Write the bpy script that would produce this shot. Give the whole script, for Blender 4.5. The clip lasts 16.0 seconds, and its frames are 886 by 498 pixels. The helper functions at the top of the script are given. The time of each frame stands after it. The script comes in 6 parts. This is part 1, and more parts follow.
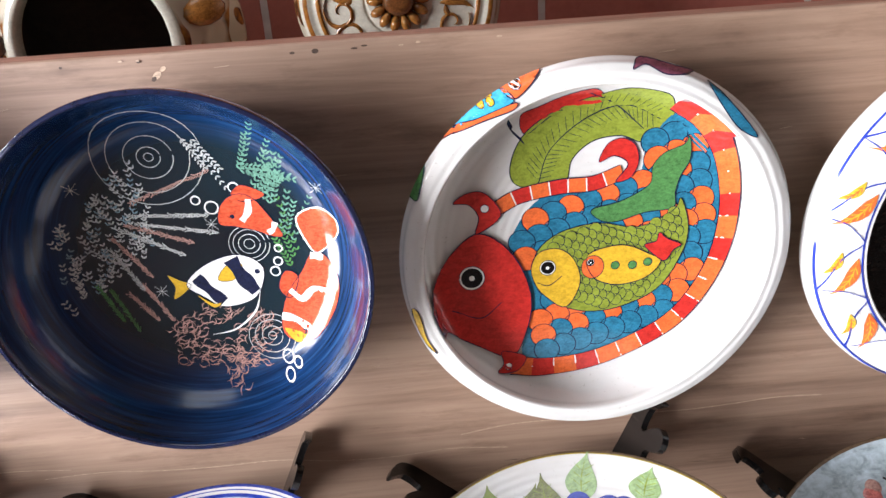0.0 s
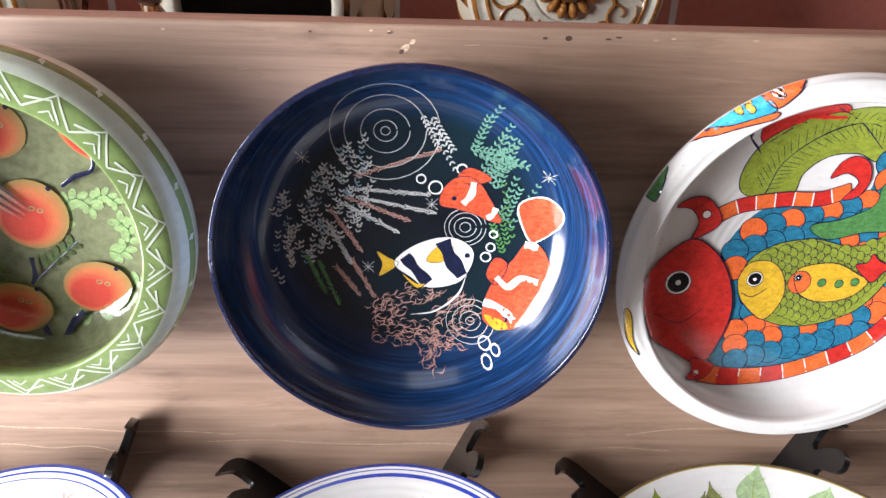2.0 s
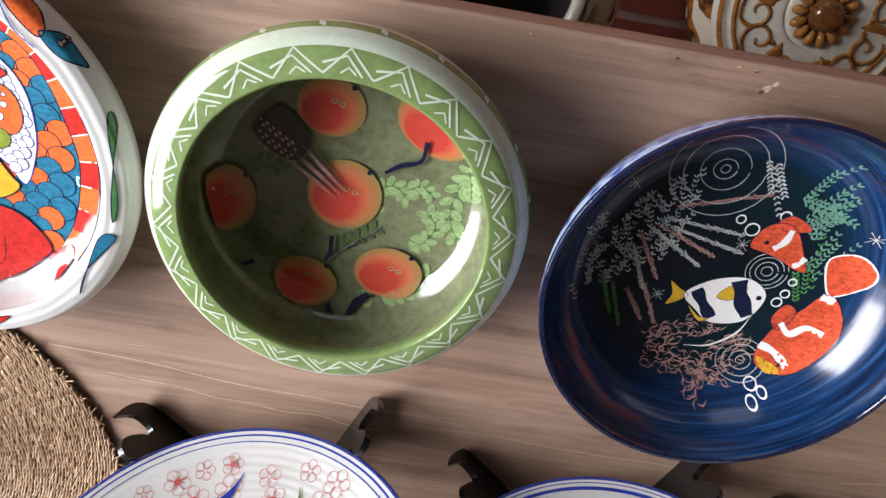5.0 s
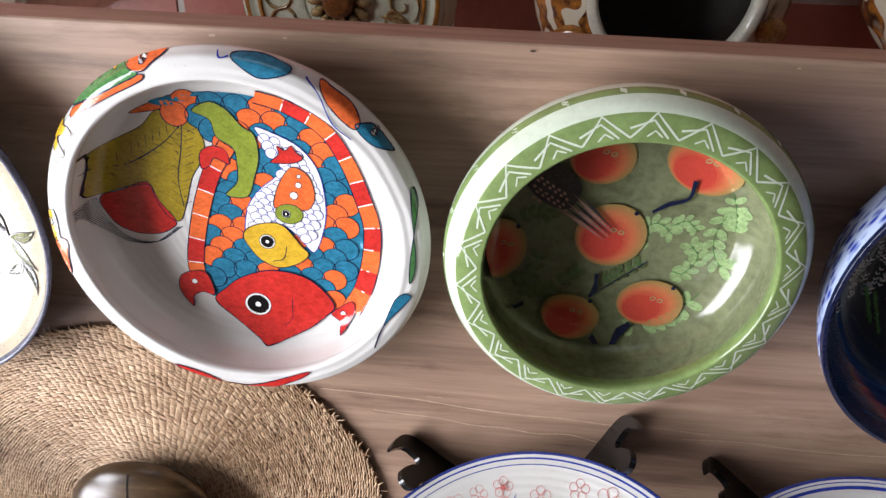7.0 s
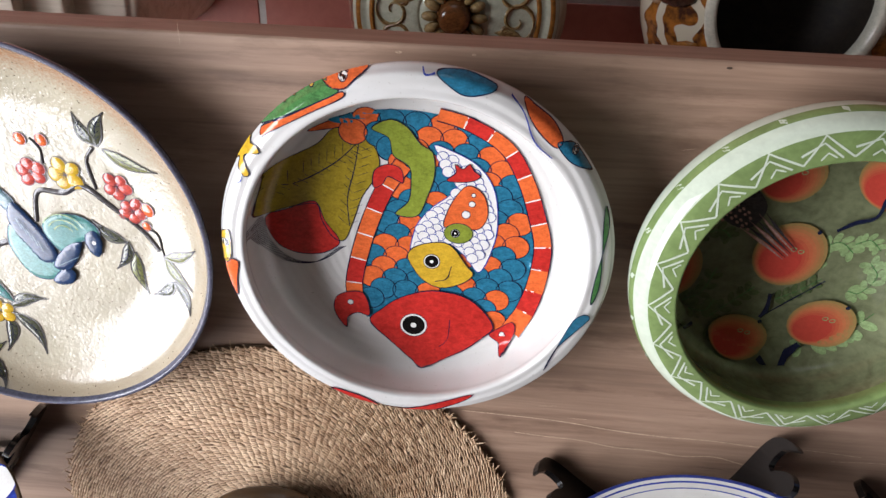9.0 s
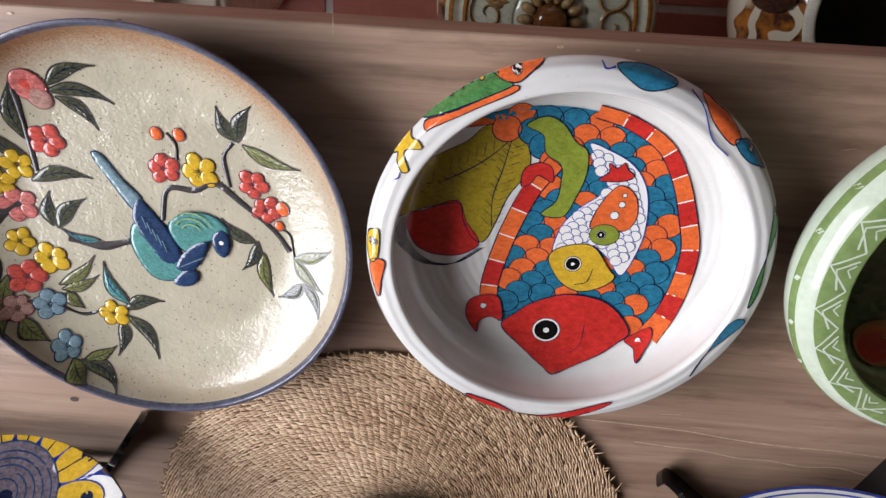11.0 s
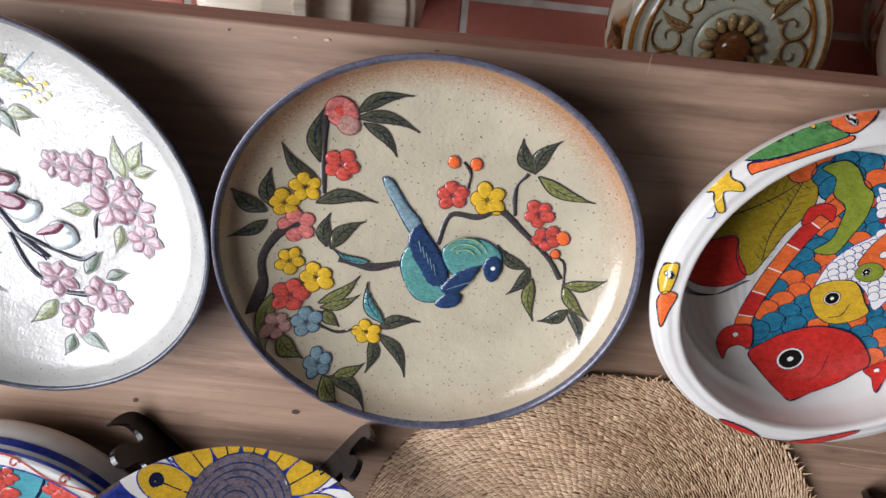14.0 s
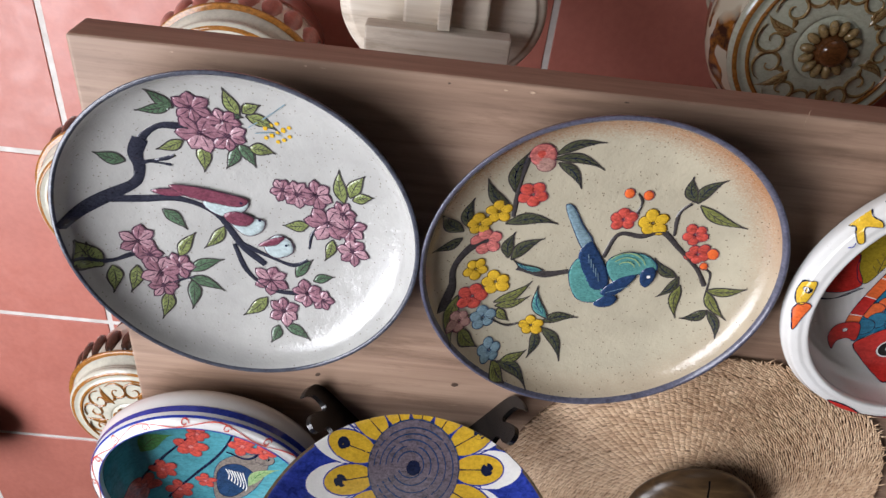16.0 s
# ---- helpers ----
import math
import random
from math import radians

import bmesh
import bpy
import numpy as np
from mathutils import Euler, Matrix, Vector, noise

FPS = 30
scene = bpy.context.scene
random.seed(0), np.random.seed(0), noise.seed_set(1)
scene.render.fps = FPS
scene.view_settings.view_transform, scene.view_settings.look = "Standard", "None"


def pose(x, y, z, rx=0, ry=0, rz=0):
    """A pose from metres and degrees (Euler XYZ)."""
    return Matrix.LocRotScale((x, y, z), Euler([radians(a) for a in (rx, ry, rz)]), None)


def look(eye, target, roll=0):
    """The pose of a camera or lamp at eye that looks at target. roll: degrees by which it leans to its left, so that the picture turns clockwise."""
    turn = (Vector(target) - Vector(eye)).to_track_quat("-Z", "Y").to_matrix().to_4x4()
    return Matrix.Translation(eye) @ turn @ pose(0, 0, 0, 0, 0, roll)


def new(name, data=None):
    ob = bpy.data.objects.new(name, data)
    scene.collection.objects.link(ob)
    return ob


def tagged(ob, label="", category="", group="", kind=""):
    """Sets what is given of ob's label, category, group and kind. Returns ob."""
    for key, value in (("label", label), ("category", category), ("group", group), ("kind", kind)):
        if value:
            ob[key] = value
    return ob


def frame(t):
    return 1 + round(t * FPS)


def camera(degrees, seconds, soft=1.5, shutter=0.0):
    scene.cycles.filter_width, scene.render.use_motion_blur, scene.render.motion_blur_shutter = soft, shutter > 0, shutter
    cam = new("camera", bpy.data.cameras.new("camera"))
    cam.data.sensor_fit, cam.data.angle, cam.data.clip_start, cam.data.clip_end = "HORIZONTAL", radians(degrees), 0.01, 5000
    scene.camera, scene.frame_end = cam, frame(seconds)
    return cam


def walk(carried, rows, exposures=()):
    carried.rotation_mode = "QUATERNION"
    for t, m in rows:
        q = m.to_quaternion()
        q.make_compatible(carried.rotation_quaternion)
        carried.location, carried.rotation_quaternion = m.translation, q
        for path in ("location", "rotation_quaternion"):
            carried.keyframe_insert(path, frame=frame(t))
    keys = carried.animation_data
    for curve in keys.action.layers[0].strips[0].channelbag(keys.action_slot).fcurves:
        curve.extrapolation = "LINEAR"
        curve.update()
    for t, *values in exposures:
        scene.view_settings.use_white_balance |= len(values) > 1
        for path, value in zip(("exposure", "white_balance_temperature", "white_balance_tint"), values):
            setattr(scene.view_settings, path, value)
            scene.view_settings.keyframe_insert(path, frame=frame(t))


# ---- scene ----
cam = camera(63.3, 16.0, soft=1.5)
PATH = [
    (0, (-0.03, 0.07, 1.262), (0.038, -0.71, -0.578), -189.2),
    (0.5, (-0.077, 0.073, 1.256), (-0.022, -0.717, -0.581), -187.3),
    (1, (-0.132, 0.082, 1.247), (-0.095, -0.726, -0.582), -185.3),
    (1.5, (-0.186, 0.08, 1.242), (-0.134, -0.738, -0.582), -184.9),
    (2, (-0.232, 0.08, 1.238), (-0.153, -0.754, -0.578), -184.2),
    (2.5, (-0.28, 0.081, 1.232), (-0.148, -0.78, -0.569), -183.9),
    (3, (-0.334, 0.076, 1.223), (-0.117, -0.79, -0.566), -184.2),
    (3.2, (-0.353, 0.078, 1.23), (-0.177, -0.787, -0.564), -180.3),
    (5.3, (-0.544, 0.115, 1.206), (-0.483, -0.87, -0.534), -174.4),
    (5.5, (-0.572, 0.123, 1.21), (-0.536, -0.881, -0.52), -173.7),
    (6, (-0.625, 0.151, 1.224), (-0.65, -0.869, -0.497), -173.5),
    (6.5, (-0.661, 0.162, 1.225), (-0.743, -0.873, -0.484), -172.2),
    (7, (-0.695, 0.159, 1.224), (-0.788, -0.871, -0.488), -171.7),
    (7.5, (-0.738, 0.157, 1.224), (-0.826, -0.866, -0.493), -172.1),
    (8, (-0.777, 0.157, 1.224), (-0.869, -0.86, -0.496), -171.9),
    (8.5, (-0.821, 0.156, 1.222), (-0.909, -0.852, -0.503), -172.0),
    (9, (-0.86, 0.151, 1.221), (-0.942, -0.845, -0.511), -172.2),
    (9.2, (-0.871, 0.151, 1.219), (-0.96, -0.843, -0.514), -172.0),
    (11.3, (-1.033, 0.123, 1.219), (-1.072, -0.833, -0.537), -173.7),
    (11.5, (-1.057, 0.123, 1.217), (-1.086, -0.836, -0.537), -174.0),
    (12, (-1.109, 0.119, 1.214), (-1.134, -0.84, -0.541), -173.6),
    (12.5, (-1.146, 0.117, 1.216), (-1.157, -0.844, -0.538), -174.4),
    (13, (-1.197, 0.125, 1.213), (-1.191, -0.842, -0.538), -174.2),
    (13.5, (-1.257, 0.136, 1.216), (-1.244, -0.819, -0.542), -175.1),
    (14, (-1.286, 0.146, 1.228), (-1.255, -0.837, -0.513), -175.9),
    (14.5, (-1.319, 0.171, 1.242), (-1.239, -0.854, -0.473), -176.6),
    (15, (-1.371, 0.212, 1.27), (-1.292, -0.881, -0.403), -177.1),
    (15.5, (-1.427, 0.262, 1.277), (-1.396, -0.883, -0.362), -177.1),
    (16, (-1.488, 0.275, 1.277), (-1.415, -0.907, -0.335), -177.0),
]
walk(cam, [(t, look(eye, target, roll)) for t, eye, target, roll in PATH],
     exposures=[(0, 1.22), (2.5, 1.14), (3.2, 1.02), (5.3, 0.20), (7.0, 0.06), (9.0, -0.36), (11.5, -0.62), (13.0, -0.66), (14.5, -0.72), (16.0, -0.78)])

from mathutils.geometry import delaunay_2d_cdt

# ---- light ----
world = bpy.data.worlds.new("world")
scene.world = world
world.use_nodes = True
wt = world.node_tree
sky = wt.nodes.new("ShaderNodeTexSky")
sky.sky_type, sky.sun_disc = "NISHITA", False
sky.sun_elevation, sky.sun_rotation = radians(40), radians(250)
wt.links.new(sky.outputs[0], wt.nodes["Background"].inputs[0])
wt.nodes["Background"].inputs[1].default_value = 0.04

FLOOR, TOP = -0.11, 0.62


def area(name, m, w, h, power, col):
    d = bpy.data.lights.new(name, "AREA")
    d.shape, d.size, d.size_y, d.energy, d.color = "RECTANGLE", w, h, power, col
    ob = new(name, d)
    ob.matrix_world = m
    return ob


# daylight from the open shop front, and an added fill lamp from the north
area("daylight_front", look((-3.5, -0.40, 2.35), (-0.6, -0.2, 0.6)), 2.9, 1.6, 305, (0.965, 0.978, 1.06))
area("fill_north", look((-1.2, 4.4, 1.6), (-0.8, 0.0, 0.6)), 2.2, 2.2, 16, (0.95, 0.975, 1.04))


# ---- materials ----
class Nodes:
    """A small builder of node materials."""

    def __init__(self, name):
        self.mat = bpy.data.materials.new(name)
        self.mat.use_nodes = True
        self.t = self.mat.node_tree
        self.b = self.t.nodes["Principled BSDF"]

    def add(self, kind, **kw):
        n = self.t.nodes.new(kind)
        for k, v in kw.items():
            n.inputs[k].default_value = v
        return n

    def link(self, a, b):
        self.t.links.new(a, b)

    def coords(self, scale=(1, 1, 1)):
        c, m = self.add("ShaderNodeTexCoord"), self.add("ShaderNodeMapping")
        self.link(c.outputs["Object"], m.inputs[0])
        m.inputs["Scale"].default_value = scale
        return m.outputs[0]

    def noise(self, vec, scale, detail=4, rough=0.55, dist=0.0):
        n = self.add("ShaderNodeTexNoise", Scale=scale, Detail=detail, Roughness=rough, Distortion=dist)
        if vec:
            self.link(vec, n.inputs["Vector"])
        return n.outputs["Fac"]

    def ramp(self, fac, stops):
        r = self.t.nodes.new("ShaderNodeValToRGB")
        e = r.color_ramp.elements
        while len(e) < len(stops):
            e.new(0.5)
        for el, (p, c) in zip(e, stops):
            el.position, el.color = p, (*c, 1)
        self.link(fac, r.inputs[0])
        return r.outputs[0]

    def mix(self, fac, a, b, mode="MIX"):
        m = self.t.nodes.new("ShaderNodeMix")
        m.data_type, m.blend_type = "RGBA", mode
        for sock, v in ((m.inputs[0], fac), (m.inputs[6], a), (m.inputs[7], b)):
            if isinstance(v, (int, float)):
                sock.default_value = v
            elif isinstance(v, tuple):
                sock.default_value = (*v, 1)
            else:
                self.link(v, sock)
        return m.outputs[2]

    def bump(self, fac, strength, dist, under=None):
        b = self.add("ShaderNodeBump", Strength=strength, Distance=dist)
        self.link(fac, b.inputs["Height"])
        if under:
            self.link(under, b.inputs["Normal"])
        return b.outputs[0]

    def done(self, col=None, rough=0.5, normal=None, coat=0.0, metal=0.0, spec=0.5):
        if isinstance(col, tuple):
            self.b.inputs["Base Color"].default_value = (*col, 1)
        elif col is not None:
            self.link(col, self.b.inputs["Base Color"])
        if isinstance(rough, (int, float)):
            self.b.inputs["Roughness"].default_value = rough
        else:
            self.link(rough, self.b.inputs["Roughness"])
        if normal:
            self.link(normal, self.b.inputs["Normal"])
            self.link(normal, self.b.inputs["Coat Normal"])
        self.b.inputs["Coat Weight"].default_value = coat
        self.b.inputs["Coat Roughness"].default_value = 0.06
        self.b.inputs["Metallic"].default_value = metal
        self.b.inputs["Specular IOR Level"].default_value = spec
        return self.mat


def vary(c, k):
    return tuple(min(1.0, max(0.0, v * k)) for v in c)


def glaze(name, c, rough=0.12, spread=0.12, scale=60.0, ripple=0.05, coat=0.0):
    """Brushed glaze colour over fired clay: brush-stroke patches, fine mottling and a faint ripple."""
    n = Nodes(name)
    v = n.coords()
    big = n.noise(v, scale, 3)
    fine = n.noise(v, scale * 9, 3)
    a = n.ramp(big, [(0.3, vary(c, 1 - spread)), (0.7, vary(c, 1 + spread))])
    col = n.mix(0.4, a, n.ramp(fine, [(0.35, vary(c, 1 - 2 * spread)), (0.65, vary(c, 1 + spread))]))
    dab = n.noise(n.coords((1, 1.6, 1)), scale * 2.7, 5, 0.65, 0.6)
    col = n.mix(min(0.6, spread * 1.3), col, n.ramp(dab, [(0.36, vary(c, 0.35)), (0.50, c), (0.68, vary(c, 1.7))]))
    nrm = n.bump(n.noise(v, 25, 2), ripple, 0.004, n.bump(fine, ripple * 0.6, 0.0006))
    return n.done(col, rough, nrm, coat)


def wood(name, dark, mid, light, along=0, rough=0.55):
    n = Nodes(name)
    sc = [22.0, 22.0, 22.0]
    sc[along] = 1.3
    v = n.coords(tuple(sc))
    sc2 = [120.0, 120.0, 120.0]
    sc2[along] = 5.0
    v2 = n.coords(tuple(sc2))
    grain = n.noise(v, 1.0, 7, 0.68, 0.8)
    fibre = n.noise(v2, 1.0, 4, 0.6)
    blotch = n.noise(n.coords(), 3.5, 3)
    col = n.ramp(grain, [(0.33, dark), (0.48, mid), (0.68, light)])
    col = n.mix(0.3, col, n.ramp(fibre, [(0.35, dark), (0.65, light)]))
    col = n.mix(0.22, col, n.ramp(blotch, [(0.35, vary(mid, 0.72)), (0.65, vary(light, 1.12))]))
    stain = n.ramp(n.noise(n.coords((1.2, 5, 5)), 6.0, 5, 0.7), [(0.30, (0.62, 0.58, 0.55)), (0.46, (1, 1, 1))])
    col = n.mix(0.8, col, n.mix(1.0, col, stain, "MULTIPLY"))
    nrm = n.bump(fibre, 0.25, 0.0015, n.bump(grain, 0.2, 0.003))
    return n.done(col, rough, nrm)


M_WOOD = wood("table_wood", (0.118, 0.066, 0.042), (0.270, 0.168, 0.113), (0.42, 0.285, 0.200))
M_PALEWOOD = wood("pale_wood", (0.42, 0.33, 0.24), (0.62, 0.53, 0.42), (0.74, 0.68, 0.58))
M_BLACK = glaze("black_lacquer", (0.0045, 0.004, 0.004), 0.22, 0.3)


def white_glaze():
    n = Nodes("white_glaze")
    v = n.coords()
    wv = n.t.nodes.new("ShaderNodeTexWave")
    wv.wave_type, wv.rings_direction = "RINGS", "Z"
    wv.inputs["Scale"].default_value, wv.inputs["Distortion"].default_value = 38, 1.2
    n.link(v, wv.inputs["Vector"])
    col = n.ramp(n.noise(v, 14, 4), [(0.3, (0.59, 0.575, 0.54)), (0.7, (0.67, 0.66, 0.635))])
    spot = n.ramp(n.noise(v, 420, 2), [(0.26, (0.5, 0.45, 0.38)), (0.31, (1, 1, 1))])
    nrm = n.bump(wv.outputs["Fac"], 0.22, 0.002, n.bump(n.noise(v, 24, 2), 0.06, 0.004))
    return n.done(n.mix(0.5, col, n.mix(1.0, col, spot, "MULTIPLY")), 0.09, nrm)


M_WHITE = white_glaze()


def terracotta():
    n = Nodes("terracotta_tile")
    v = n.coords()
    info = n.t.nodes.new("ShaderNodeObjectInfo")
    col = n.ramp(n.noise(v, 5, 5), [(0.3, (0.36, 0.115, 0.085)), (0.7, (0.50, 0.175, 0.13))])
    col = n.mix(0.35, col, n.ramp(n.noise(v, 70, 4), [(0.35, (0.30, 0.095, 0.07)), (0.65, (0.52, 0.2, 0.15))]))
    col = n.mix(0.5, col, n.ramp(info.outputs["Random"], [(0.0, (0.37, 0.125, 0.09)), (1.0, (0.48, 0.165, 0.125))]))
    rough = n.ramp(n.noise(v, 18, 4), [(0.3, (0.30, 0.30, 0.30)), (0.7, (0.5, 0.5, 0.5))])
    return n.done(col, rough, n.bump(n.noise(v, 160, 3), 0.15, 0.001))


def mortar(name, a, b, rough=0.9):
    n = Nodes(name)
    v = n.coords()
    col = n.ramp(n.noise(v, 30, 5), [(0.3, a), (0.7, b)])
    return n.done(col, rough, n.bump(n.noise(v, 120, 4), 0.3, 0.002))


M_TILE = terracotta()
M_GROUT = mortar("grout", (0.50, 0.46, 0.42), (0.68, 0.65, 0.61))
# plaster of the unseen shell, darkened to cut bounce light and reflections
M_WALL = mortar("unseen_wall_plaster", (0.17, 0.15, 0.13), (0.24, 0.21, 0.18))
M_CEIL = mortar("unseen_ceiling_plaster", (0.09, 0.08, 0.07), (0.14, 0.125, 0.11))


# ---- building helpers ----
def part(name, bm, material, parent=None, label=""):
    """Links a bmesh as one mesh object, under parent if given."""
    me = bpy.data.meshes.new(name)
    bm.to_mesh(me)
    bm.free()
    for m in material if isinstance(material, (list, tuple)) else [material]:
        me.materials.append(m)
    ob = new(name, me)
    if parent:
        ob.parent = parent
    if label:
        ob["label"] = label
    return ob


def empty(name, x, y, z, rx=0, ry=0, rz=0):
    ob = new(name)
    ob.empty_display_size = 0.02
    ob.matrix_world = pose(x, y, z, rx, ry, rz)
    return ob


def box(bm, x0, y0, z0, x1, y1, z1, bevel=0.0, seg=2):
    m = Matrix.LocRotScale(((x0 + x1) / 2, (y0 + y1) / 2, (z0 + z1) / 2), None, (x1 - x0, y1 - y0, z1 - z0))
    made = bmesh.ops.create_cube(bm, size=1, matrix=m)["verts"]
    if bevel:
        bmesh.ops.bevel(bm, geom=list({e for v in made for e in v.link_edges}), offset=bevel, segments=seg, affect="EDGES", profile=0.6)
    return bm


def turned(bm, profile, seg=96, wobble=0.0, smooth=True):
    """A body turned on the wheel from (radius, height) pairs."""
    rings = []
    for r, z in profile:
        if r < 1e-5:
            rings.append([bm.verts.new((0, 0, z))])
        else:
            ring = []
            for i in range(seg):
                a = 2 * math.pi * i / seg
                rr = r * (1 + wobble * math.sin(2 * a + 40 * z))
                ring.append(bm.verts.new((rr * math.cos(a), rr * math.sin(a), z)))
            rings.append(ring)
    for lo, hi in zip(rings, rings[1:]):
        if len(lo) == 1 and len(hi) == 1:
            continue
        for i in range(seg):
            j = (i + 1) % seg
            if len(lo) == 1:
                f = bm.faces.new((lo[0], hi[j], hi[i]))
            elif len(hi) == 1:
                f = bm.faces.new((lo[i], lo[j], hi[0]))
            else:
                f = bm.faces.new((lo[i], lo[j], hi[j], hi[i]))
            f.smooth = smooth
    bmesh.ops.recalc_face_normals(bm, faces=bm.faces)
    return bm


def curve_pts(pts, n=8, closed=False):
    """A smooth Catmull-Rom curve through control points of any dimension."""
    p = [np.array(q, float) for q in pts]
    k = len(p)
    out = []
    for i in range(k if closed else k - 1):
        a = p[(i - 1) % k] if closed or i else 2 * p[0] - p[1]
        b, c = p[i], p[(i + 1) % k]
        d = p[(i + 2) % k] if closed or i + 2 < k else 2 * p[-1] - p[-2]
        for s in range(n):
            t = s / n
            out.append(0.5 * (2 * b + (c - a) * t + (2 * a - 5 * b + 4 * c - d) * t * t + (3 * b - a - 3 * c + d) * t ** 3))
    if not closed:
        out.append(p[-1])
    return out


# ---- setting ----
def setting():
    bm = bmesh.new()
    box(bm, -6.0, -5.0, FLOOR - 0.12, 4.5, 4.5, FLOOR + 0.0015)
    floor = tagged(part("floor", bm, M_GROUT), "terracotta tiled floor with pale grout joints", "floor", kind="structure")
    # unseen walls and ceiling, added to close the room and hold down bounce
    th = 0.2
    for name, b in (("wall_east", (4.5, -5, FLOOR, 4.5 + th, 4.5, 3.2)), ("wall_south", (-6, -5 - th, FLOOR, 4.5, -5, 3.2)),
                    ("wall_north", (0.4, 4.5, FLOOR, 4.5, 4.5 + th, 3.2)), ("wall_north_west", (-6, 4.5, FLOOR, -3.4, 4.5 + th, 3.2)),
                    ("wall_west", (-6 - th, -5, FLOOR, -6, -1.5, 3.2)), ("wall_north_head", (-3.4, 4.5, 2.6, 0.4, 4.5 + th, 3.2)),
                    ("wall_west_head", (-6 - th, -1.5, 2.7, -6, 4.5, 3.2))):
        bm = bmesh.new()
        tagged(part(name, box(bm, *b), M_WALL), "unseen added plaster wall, dark to cut bounce light", "wall", kind="structure")
    bm = bmesh.new()
    tagged(part("ceiling", box(bm, -6.2, -5.2, 3.2, 4.7, 4.7, 3.35), M_CEIL), "unseen added plaster ceiling, dark to cut bounce and reflections", "ceiling", kind="structure")
    return floor


floor = setting()


def table():
    t = empty("display_table", -0.5, -0.5, FLOOR)
    for name, y0, y1 in (("tabletop", -0.82, 0.0),):
        bm = bmesh.new()
        box(bm, -1.84, y0, TOP - 0.046, 1.2, y1, TOP, 0.004, 3)
        bmesh.ops.translate(bm, verts=bm.verts, vec=(0.5, 0.5, -FLOOR))
        part(name, bm, M_WOOD, t)
    for x in (-1.55, 0.95):
        for y in (-0.70, -0.42):
            bm = bmesh.new()
            box(bm, x - 0.04, y - 0.04, FLOOR, x + 0.04, y + 0.04, TOP - 0.046, 0.004)
            bmesh.ops.translate(bm, verts=bm.verts, vec=(0.5, 0.5, -FLOOR))
            part("leg", bm, M_WOOD, t)
    return tagged(t, "long brown wooden display table with worn plank top", "table")


TABLE = table()


M_GREEN = glaze("celadon_glaze", (0.17, 0.24, 0.085), 0.08, 0.15, 14)
M_TEAL = glaze("teal_glaze", (0.07, 0.26, 0.30), 0.08, 0.2, 30)


def incurved(R, zr, r, h, floor_r, belly=0.0):
    """A bowl that is widest at zr and closes in to a lip of radius r."""
    pts = [(0, 0.004), (R * 0.55, 0.004), (R * 0.58, 0), (R * 0.64, 0), (R * 0.66, 0.004), (R * 0.88, zr * 0.42), (R * 0.975, zr * 0.72), (R, zr), (R * 0.985, zr + (h - zr) * 0.40),
           ((R + r) / 2 + 0.005, zr + (h - zr) * 0.84), (r + 0.004, h), (r, h - 0.0005), (r - 0.001, h - 0.005), (r + 0.001, h - 0.014), (r - 0.001 + belly, h * 0.5), (floor_r + 0.010 + belly * 0.3, 0.021 + belly), (floor_r, 0.0165 + belly * 0.3), (floor_r * 0.9, 0.0145 + belly * 0.1), (floor_r * 0.5, 0.0135), (0, 0.013)]
    return [tuple(q) for q in curve_pts(pts, 4)]


def open_bowl(R, h, floor_r):
    pts = [(0, 0.004), (R * 0.5, 0.004), (R * 0.52, 0), (R * 0.57, 0), (R * 0.60, 0.004), (R * 0.85, 0.024), (R * 0.97, h * 0.75), (R, h - 0.002), (R - 0.002, h), (R - 0.005, h - 0.002),
           (R * 0.93, h * 0.7), (R * 0.84, 0.028), (floor_r, 0.018), (floor_r * 0.8, 0.0155), (floor_r * 0.4, 0.0135), (0, 0.013)]
    return [tuple(q) for q in curve_pts(pts, 4)]


def deep_bowl(R, h, floor_r):
    pts = [(0, 0.004), (R * 0.5, 0.004), (R * 0.52, 0), (R * 0.60, 0), (R * 0.64, 0.004), (R * 0.84, 0.016), (R * 0.925, 0.045), (R * 0.985, h * 0.8), (R, h - 0.002), (R - 0.002, h), (R - 0.005, h - 0.002),
           (R * 0.945, h * 0.75), (R * 0.885, 0.047), (floor_r + 0.008, 0.0275), (floor_r * 0.85, 0.0190), (floor_r * 0.6, 0.0155), (floor_r * 0.35, 0.0138), (0, 0.013)]
    return [tuple(q) for q in curve_pts(pts, 4)]

FISH_B = (-0.9102, -0.1745, incurved(0.174, 0.0500, 0.150, 0.0663, 0.132))
FISH_A = (0.1330, -0.2040, incurved(0.1815, 0.0410, 0.160, 0.0535, 0.142))
PEACH = (-0.5690, -0.1640, incurved(0.155, 0.0640, 0.1205, 0.0940, 0.112, 0.010))
FLORAL = (0.500, -0.200, incurved(0.172, 0.042, 0.128, 0.072, 0.115))
BLUE = (-0.2334, -0.1795, deep_bowl(0.1645, 0.0910, 0.120))
BIRD = (-1.2896, -0.1885, open_bowl(0.1930, 0.0545, 0.130))
LILAC = (-1.6745, -0.1865, open_bowl(0.1905, 0.0560, 0.120))
TEAL = (-1.735, -0.604, incurved(0.162, 0.044, 0.142, 0.080, 0.120))

